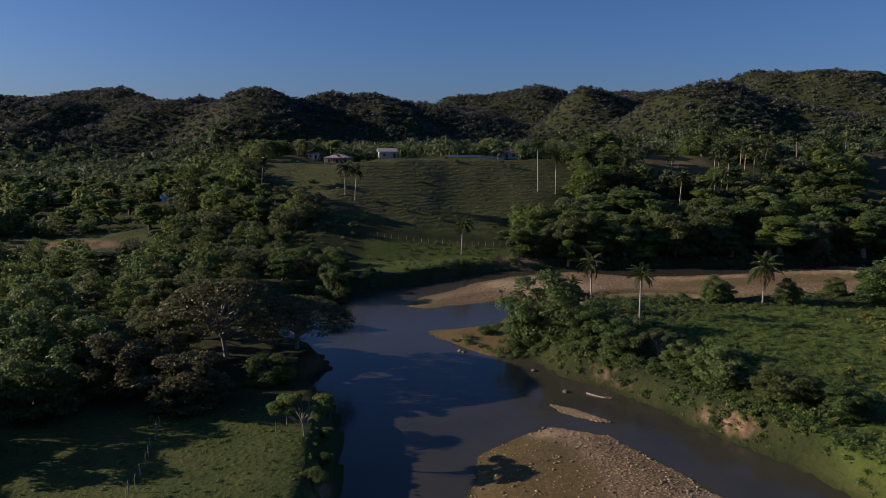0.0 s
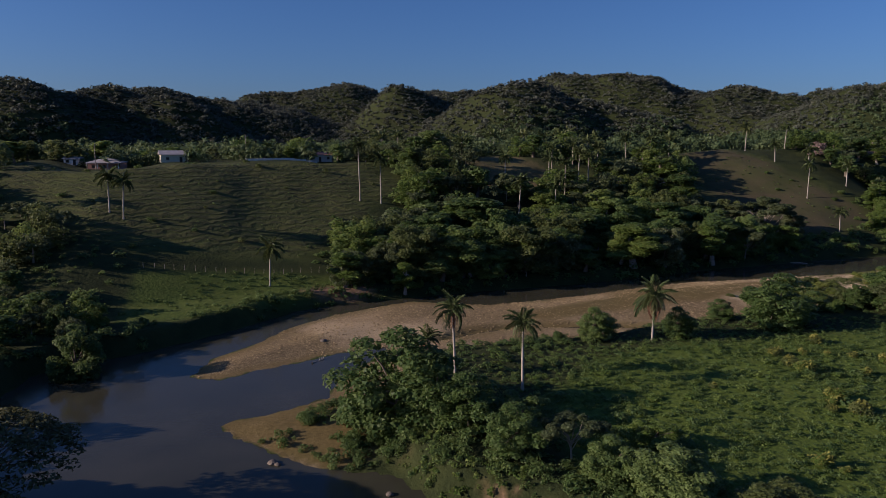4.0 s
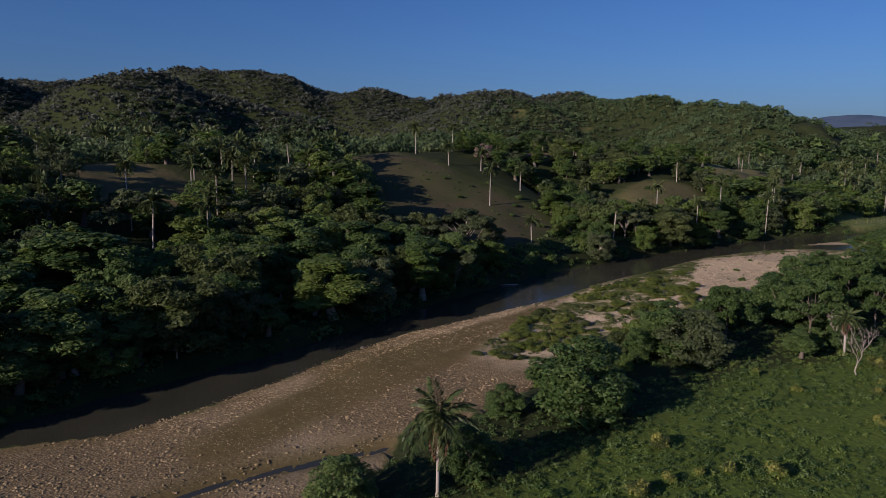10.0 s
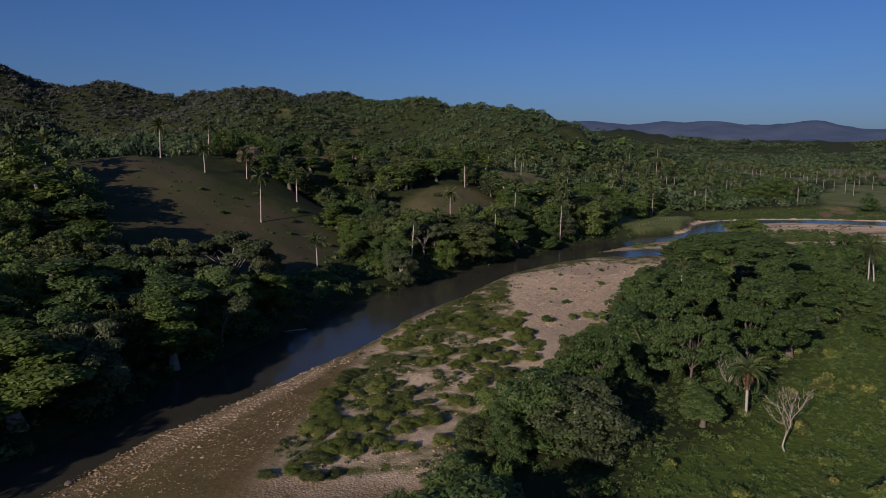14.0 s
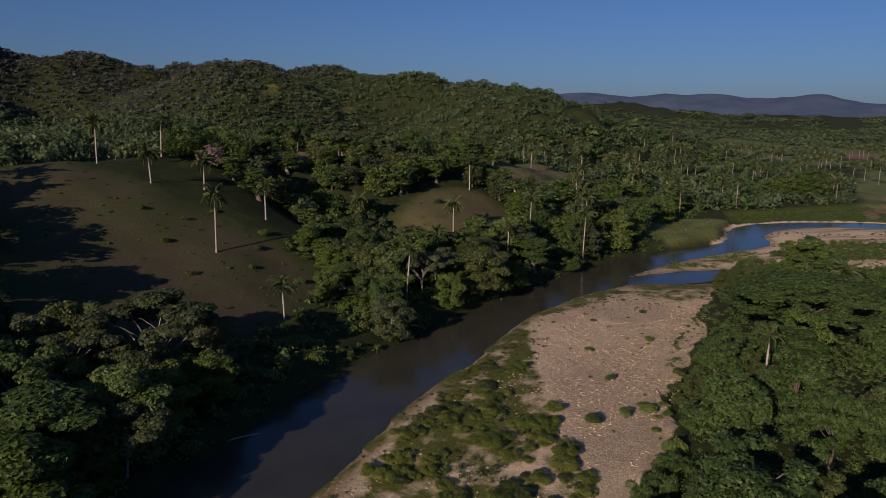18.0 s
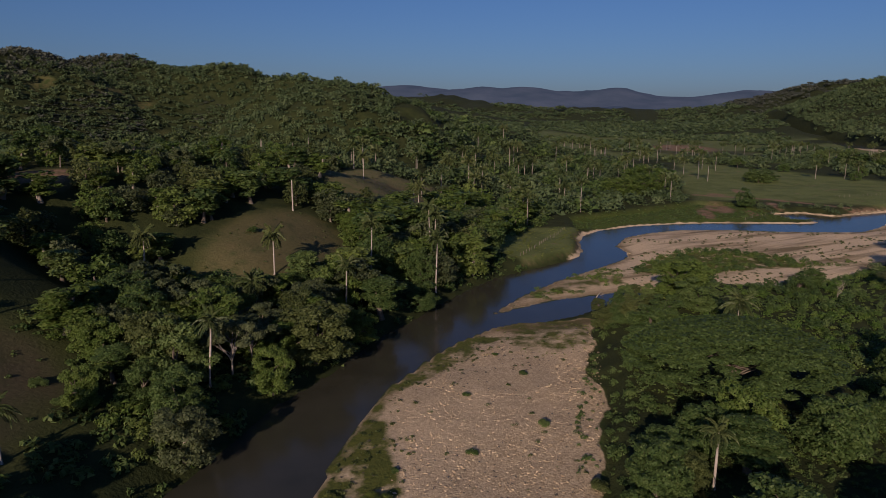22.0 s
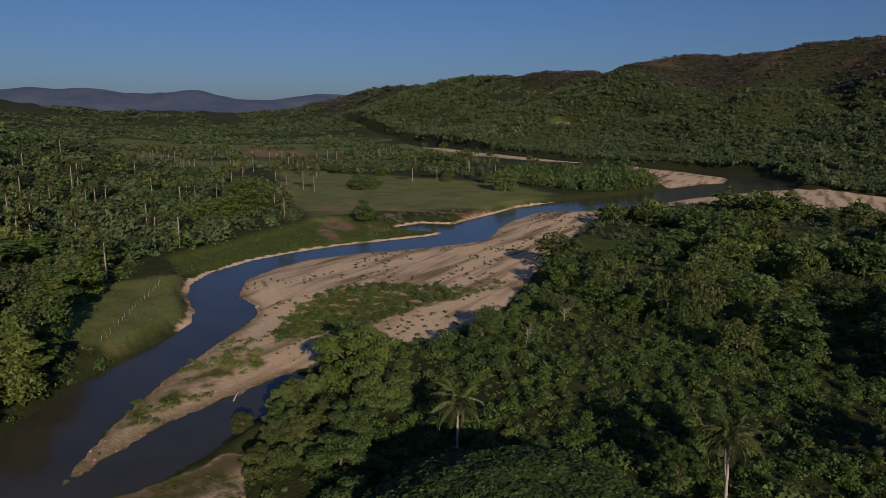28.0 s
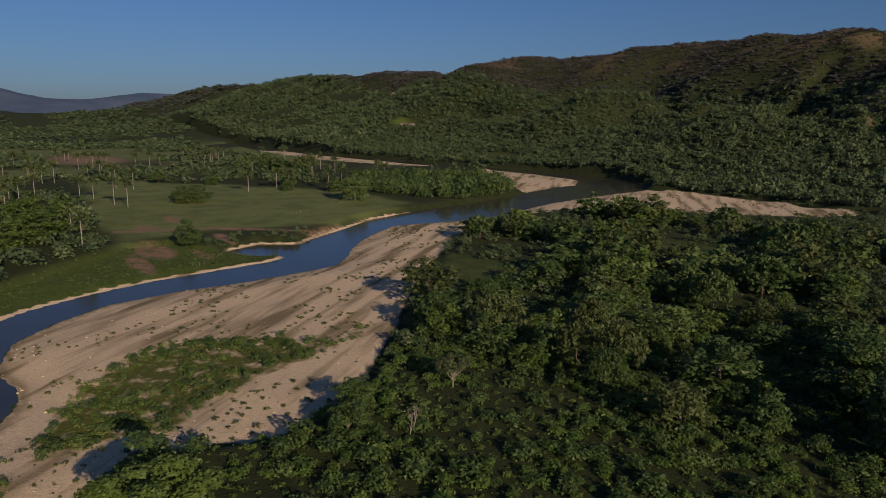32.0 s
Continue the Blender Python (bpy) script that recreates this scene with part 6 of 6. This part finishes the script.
def house(name, x, y, turn, w, d, h, wall, roof, label, rise=1.3, gable=False, porch=False):
    base = tagged(new(name), label, "house")
    base.matrix_world = pose(x, y, height(x, y) - 0.15, 0, 0, turn)
    part("wall", box(-w / 2, -d / 2, 0, w / 2, d / 2, h), wall, base)
    part("roof", hip_roof(w, d, h + 0.02, rise, 0.6, gable), roof, base, "corrugated tin roof")
    n = max(2, int(w / 3.2))
    for i in range(n):
        cx = -w / 2 + (i + 0.5) * w / n
        if i == n // 2:
            part("door", box(cx - 0.5, -d / 2 - 0.06, 0.1, cx + 0.5, -d / 2 + 0.04, 2.1), DARK_PANEL, base, "near-black panel standing in for a shaded doorway")
        else:
            win = part("window", box(cx - 0.55, -d / 2 - 0.05, 1.0, cx + 0.55, -d / 2 + 0.04, 2.0), DARK_PANEL, base, "near-black panel standing in for a shaded window opening")
            part("sill", box(cx - 0.65, -d / 2 - 0.16, 0.9, cx + 0.65, -d / 2 - 0.01, 0.99), WALL_WHITE, win)
    if porch:
        for i in range(4):
            cx = -w / 2 + 0.3 + i * (w - 0.6) / 3
            part("post", box(cx - 0.09, -d / 2 - 1.7, 0, cx + 0.09, -d / 2 - 1.52, h - 0.15), WALL_WHITE, base)
        part("porch_roof", box(-w / 2 - 0.3, -d / 2 - 2.0, h - 0.15, w / 2 + 0.3, -d / 2 - 0.01, h - 0.04), roof, base)
    return base


house("house", -49, 336, -8, 11.5, 8, 2.9, WALL_PINK, ROOF_TIN, "pink house with a pale hipped tin roof on the ridge", 1.5, porch=True)
house("house", -61, 338, -8, 5, 5, 2.3, WALL_WHITE, ROOF_TIN, "small grey outbuilding beside the pink house", 0.8, True)
house("house", -26, 338, 12, 9.5, 6.5, 2.9, WALL_CREAM, ROOF_TIN, "cream gabled house among trees on the ridge", 1.5, True)
house("house", 30, 344, 4, 10, 6, 2.8, WALL_WHITE, ROOF_RED, "long white house with a rusty roof on the ridge", 1.2, True)
house("house", -104, 272, 20, 8, 6, 2.6, WALL_WHITE, ROOF_BLUE, "small house with a bright blue tin roof", 1.1, True)
house("house", -160, 292, 5, 16, 7, 2.8, WALL_WHITE, ROOF_RED, "long house with a dark red tin roof", 1.5, True)
house("house", 1260, -412, 60, 22, 9, 3, WALL_DULL, ROOF_RED, "long pale building in the hillside clearing", 1.4, True)
house("house", 1290, -436, 60, 12, 8, 3, WALL_DULL, ROOF_RED, "cream building above the clearing", 1.4)
house("house", 1560, -560, 50, 18, 9, 3, WALL_DULL, ROOF_RED, "white building high on the southern slope", 1.4, True)

# boundary wall along the ridge edge, in bays
for i in range(12):
    x = 2 + i * 2.3
    y = 331 + 0.25 * i
    bay = tagged(new("garden_wall"), "low white boundary wall on the ridge edge", "wall", "ridge wall bays")
    bay.matrix_world = pose(x, y, height(x, y), 0, 0, 6)
    part("panel", box(-1.1, -0.08, -0.2, 1.1, 0.08, 0.75, 0.02), WALL_WHITE, bay)
    part("pillar", box(-1.22, -0.14, -0.2, -0.98, 0.14, 0.95, 0.02), WALL_WHITE, bay)


def utility_pole(x, y, tall):
    base = tagged(new("utility_pole"), "plain grey wooden utility pole with a crossarm", "pole", "utility poles")
    base.matrix_world = pose(x, y, height(x, y), 0, 0, 15)
    me = mesh_np("pole", *tube([(0, 0, -0.5), (0, 0, tall * 0.5), (0, 0, tall)], [0.16, 0.14, 0.1], 8))
    me.materials.append(POST_WOOD)
    o = new("pole", me)
    o.parent = base
    part("crossarm", box(-0.9, -0.06, tall - 0.7, 0.9, 0.06, tall - 0.55, 0.01), POST_WOOD, base)
    for k in (-0.75, 0.75):
        part("insulator", box(k - 0.05, -0.05, tall - 0.55, k + 0.05, 0.05, tall - 0.38, 0.01), WALL_WHITE, base)


for x, y, h in ((1, 345, 10), (-52, 330, 9.5), (-118, 345, 10), (58, 352, 9)):
    utility_pole(x, y, h)


def fence(a, b, gap, label):
    a, b = Vector(a), Vector(b)
    n = max(2, int((b - a).length / gap))
    for i in range(n + 1):
        p = a.lerp(b, i / n)
        x, y = p.x + RNG.uniform(-0.25, 0.25), p.y + RNG.uniform(-0.25, 0.25)
        h = RNG.uniform(1.2, 1.6)
        me = mesh_np("fence_post", *tube([(0, 0, -0.3), (RNG.uniform(-0.05, 0.05), RNG.uniform(-0.05, 0.05), h * 0.5), (RNG.uniform(-0.1, 0.1), RNG.uniform(-0.1, 0.1), h)], [0.055, 0.05, 0.04], 6))
        me.materials.append(POST_WOOD)
        ob = tagged(new("fence_post", me), label, "fence post", "fence posts")
        ob.matrix_world = pose(x, y, height(x, y), 0, 0, RNG.uniform(0, 360))


fence((-24, 231), (24, 235), 2.4, "weathered fence post below the pasture")
fence((-36, 86), (-31, 62), 2.2, "weathered wooden fence post in the meadow")
fence((-21, 84), (-16, 96), 2.4, "weathered wooden fence post by the pool")
fence((380, 208), (440, 196), 3.2, "weathered fence post on the grassy bank")
fence((506, 112), (537, 90), 2.6, "pale fence post beside the reed field")
fence((600, 45), (640, -10), 4.0, "fence post along the eastern meadow")


def branching(rng, points, radius, level, parts):
    """A bare limb that forks."""
    parts.append(tube(points, np.linspace(radius, radius * 0.5, len(points)), 6))
    if level == 0:
        return
    way = unit(points[-1] - points[0])
    reach = np.linalg.norm(points[-1] - points[0])
    for i in range(4 if level > 2 else 3):
        d = unit(way + rng.normal(size=3) * (0.5, 0.5, 0.35) + (0, 0, 0.5))
        start = points[-1] if i < 2 else points[1 + i % (len(points) - 1)]
        branching(rng, bend(start, start + d * reach * rng.uniform(0.5, 0.8), rng, -0.03, 4), radius * rng.uniform(0.42, 0.6), level - 1, parts)


def dead_tree(x, y, tall, seed, label):
    rng = np.random.RandomState(seed)
    parts = []
    branching(rng, bend((0, 0, -0.3), (rng.normal() * 0.3, rng.normal() * 0.3, tall * 0.34), rng, 0.0), tall * 0.0145, 4, parts)
    me = mesh_np("dead_tree", *joined(parts))
    me.materials.append(DEAD_WOOD)
    ob = tagged(new("dead_tree", me), label, "dead tree")
    ob.matrix_world = pose(x, y, height(x, y), 0, 0, rng.uniform(0, 360))


dead_tree(149.5, 141, 10, 2, "bare bleached dead tree standing in the weeds")
dead_tree(164, 149, 8, 5, "bare pale snag among green crowns")
dead_tree(345, 118, 5, 8, "small bare snag by the old channel")


def driftwood(x, y, length, turn, seed, label, z=None):
    rng = np.random.RandomState(seed)
    parts = [tube(bend((-length / 2, 0, 0.1), (length / 2, 0, 0.15), rng, 0.03, 6), np.linspace(0.16, 0.05, 6), 7)]
    for k in (0.1, 0.25, 0.4):
        a = np.array([length * k, 0, 0.12])
        parts.append(tube(bend(a, a + (length * 0.16, rng.choice([-1, 1]) * length * 0.14, 0.35), rng, 0.05, 4), [0.06, 0.045, 0.03, 0.015], 5))
    me = mesh_np("driftwood", *joined(parts))
    me.materials.append(DEAD_WOOD)
    ob = tagged(new("driftwood", me), label, "driftwood")
    ob.matrix_world = pose(x, y, height(x, y) if z is None else z, 0, 0, turn)


driftwood(25, 108, 4.2, -35, 1, "pale driftwood log lying in the shallow river", float(water_level(25.0)))
driftwood(306, 212, 3.0, 20, 2, "bleached driftwood at the tip of the gravel bar")
driftwood(176, 237, 5.0, 150, 3, "pale fallen branch on the north bank")
driftwood(13, 173, 3.2, 40, 4, "dark snag stranded in the pool", float(water_level(13.0)))
driftwood(344, 181, 4.0, -30, 5, "pale branch lying in the side pool", float(water_level(344.0)))
driftwood(440, 150, 5.0, 10, 6, "driftwood stranded on the sand bar")
driftwood(150, 199, 3.0, 5, 7, "grey driftwood log on the weedy gravel")


def boulder(x, y, r, seed, z):
    rng = np.random.RandomState(seed)
    bm = bmesh.new()
    bmesh.ops.create_icosphere(bm, subdivisions=2, radius=r)
    for v in bm.verts:
        v.co *= 1 + 0.28 * noise.noise(v.co * (1.1 / r) + Vector((seed, 0, 0)))
        v.co.z *= 0.6
    me = bpy.data.meshes.new("boulder")
    bm.to_mesh(me)
    bm.free()
    me.materials.append(STONE)
    ob = tagged(new("boulder", me), "dark wet boulder standing out of the river", "boulder", "river boulders")
    ob.matrix_world = pose(x, y, z, 0, 0, rng.uniform(0, 360))


for i, (x, y, r) in enumerate(((3.4, 132.5, 0.6), (4.1, 131.8, 0.45), (16.2, 120.6, 0.5), (15, 184, 0.7), (108, 216.5, 0.5), (20, 110, 0.5))):
    boulder(x, y, r, i, max(height(x, y), float(water_level(x))) + 0.05)


# flowering shrubs of the field, each with its leaves and its blossom
def bloom_shrub(x, y, r, v):
    trunk, crown = plant_data("bush_bright" if v % 3 else "bush_olive", "mid", v % VARIANTS["bush_bright" if v % 3 else "bush_olive"])
    ob = tagged(new("flowering_shrub"), "waist-high shrub covered in yellow blossom", "shrub", "yellow shrubs of the field")
    ob.matrix_world = pose(x, y, height(x, y), 0, 0, RNG.uniform(0, 360)) @ Matrix.Scale(r / 3.6, 4)
    for name, me in (("trunk", trunk), ("crown", crown), ("blossom", BLOOM[v % 2])):
        o = new(name, me)
        o.parent = ob


BLOOM = []
for seed in (1, 2):
    rng = np.random.RandomState(seed)
    c, rad = clump_centres(rng, "bush")
    me = mesh_np("blossom", *crown_leaves(rng, c + (0, 0, 0.25), rad * 1.05, 220, 0.6, 0.5), smooth=False)
    me.materials.append(FLOWER)
    BLOOM.append(me)
x, y, rng = scatter(46, 250, 60, 156, 8.0, 91)
z, c = land(x, y)
ok = (c["bed_d"] > 5) & inside(WEED_FIELD, x, y) & (wave(x, y, 30, 2, 1) > -0.12) & (rng.rand(len(x)) < 0.75) & (from_path(x, y) > 12)
for i in np.nonzero(ok)[0]:
    for k in range(rng.randint(1, 3)):
        bloom_shrub(x[i] + rng.normal(0, 1.6), y[i] + rng.normal(0, 1.6), rng.uniform(0.9, 2.1), int(rng.randint(12)))

# scattered shrubs of the fields, bars and hill pastures
SHRUB_SPOTS = [(230, 268, 1.2), (236, 300, 1.0), (226, 300, 0.9), (215, 295, 1.1), (219, 307, 1.0), (210, 282, 1.0), (224, 277, 0.9), (233, 283, 1.2), (240, 287, 1.4), (228, 262, 1.3),
               (318, 276, 1.6), (262, 205, 0.7), (240, 200, 0.8), (275, 196, 0.8), (252, 190, 0.9), (225, 192, 1.0), (285, 203, 0.6), (232, 210, 0.6), (210, 186, 1.2), (204, 190, 1.3)]
for x, y, r in SHRUB_SPOTS:
    plant("bush", x, y, r * 1.4, r * 1.6)
x, y, rng = scatter(114, 226, 178, 222, 3.3, 95)
z, c = land(x, y)
ok = c["on_bar"] & inside(BAR_GREEN, x, y) & (wave(x, y, 9, 2, 1) > -0.32) & (c["wet_d"] > 1.0) & (rng.rand(len(x)) < 0.9)
for i in np.nonzero(ok)[0]:
    r = rng.uniform(1.3, 2.7)
    plant("bush_olive" if rng.rand() < 0.2 else "bush_bar", x[i], y[i], r, r * rng.uniform(0.55, 0.8), z[i], "low shrubs of the gravel bar", "low sprawling yellow-green shrub on pale gravel")
JOINED.clear()
x, y, rng = scatter(96, 322, 175, 189, 3.6, 97)
z = land(x, y)[0]
edge_y = np.interp(x, [p[0] for p in BAR_EDGE[::-1]], [p[1] for p in BAR_EDGE[::-1]])
for i in np.nonzero((rng.rand(len(x)) < np.clip(0.95 - (y - edge_y) * 0.14, 0.0, 0.95)) & (wave(x, y, 22, 2, 3) * 4 > y - edge_y - 1.5) & ((x < 236) | (x > 306)))[0]:
    r = rng.uniform(1.0, 2.4)
    plant_joined(["bush", "bush_bright", "bush_olive"][rng.randint(3)], x[i], y[i], r, r * rng.uniform(0.7, 1.2), z[i])
x, y, rng = scatter(-60, 48, 240, 322, 9.5, 96)
z = land(x, y)[0]
for i in np.nonzero(inside(PASTURE, x, y) & (rng.rand(len(x)) < 0.45))[0]:
    r = rng.uniform(0.8, 1.9)
    plant_joined(["bush", "bush_olive"][rng.randint(2)], x[i], y[i], r, r * rng.uniform(0.9, 1.4), z[i])
joined_woods("bushes along the gravel edge and over the pasture", "thin stems of the edge bushes")
for x, y, r in ((14, 149, 1.8), (19, 147, 2.4), (20, 143, 2.2), (18, 139, 1.8), (8.5, 143.5, 2.3), (15, 143, 2.2), (17, 134, 1.8)):
    plant("bush", x, y, r, r, None, "shrubs of the mud spit", "dark low shrub rooted in river mud")
x, y, rng = scatter(160, 262, 45, 140, 9.5, 92)
z, ok = land(x, y)[0], rng.rand(len(x)) < 0.5
for i in np.nonzero(ok & inside(WEED_FIELD, x, y))[0]:
    r = rng.uniform(0.9, 2.4)
    plant(["bush", "bush_bright", "bush"][rng.randint(3)], x[i], y[i], r, r * rng.uniform(0.9, 1.3), z[i])

# the pink-flowering tree on the brow, and palms standing across the plain
brow = plant("round", 262, 326, 5.0, 7, label="pale pink blossoming tree on the brow of the hill")
for o in brow.children:
    if o.name.startswith("crown"):
        me = o.data.copy()
        me.materials[0] = PINK_BLOOM
        o.data = me
FAR_PALMS = [(1013, 83, 15), (1008, 76, 14), (987, 74, 15), (992, 48, 14), (731, 21, 12), (739, -2, 13), (733, -9, 12), (889, -100, 13), (731, -49, 13), (942, 7, 14), (1036, 112, 15),
             (485, 243, 12), (690, 245, 13), (732, 218, 13), (1003, 194, 15), (860, -70, 13), (875, -85, 12), (905, -95, 13), (850, -60, 12), (1000, 90, 15), (1020, 95, 14)]
for x, y, h in FAR_PALMS:
    palm(x, y, h, detail="far")
x, y, rng = scatter(460, 900, 120, 430, 26, 93)
z, ok = allowed(x, y, 4.0)
ok &= (rng.rand(len(x)) < 0.4) & (wave(x, y, 80, 2, 3) > -0.3) & (z < 26)
for i in np.nonzero(ok)[0]:
    for k in range(rng.randint(1, 3)):
        palm(x[i] + rng.normal(0, 3), y[i] + rng.normal(0, 3), rng.uniform(10, 16), detail="far")
x, y, rng = scatter(700, 1150, -150, 330, 36, 98)
z, ok = land(x, y)[0], rng.rand(len(x)) < 0.42
ok &= (wave(x, y, 120, 2, 2) > -0.2) & ~((x < 860) & (np.abs(y - 30) < 55)) & (z < 20)
for i in np.nonzero(ok)[0]:
    for k in range(rng.randint(1, 4)):
        palm(x[i] + rng.normal(0, 6), y[i] + rng.normal(0, 6), rng.uniform(10, 15), detail="far")
x, y, rng = scatter(70, 200, 300, 420, 22, 94)
for i in range(len(x)):
    if rng.rand() < 0.45:
        palm(x[i], y[i], rng.uniform(8, 13), detail="far")
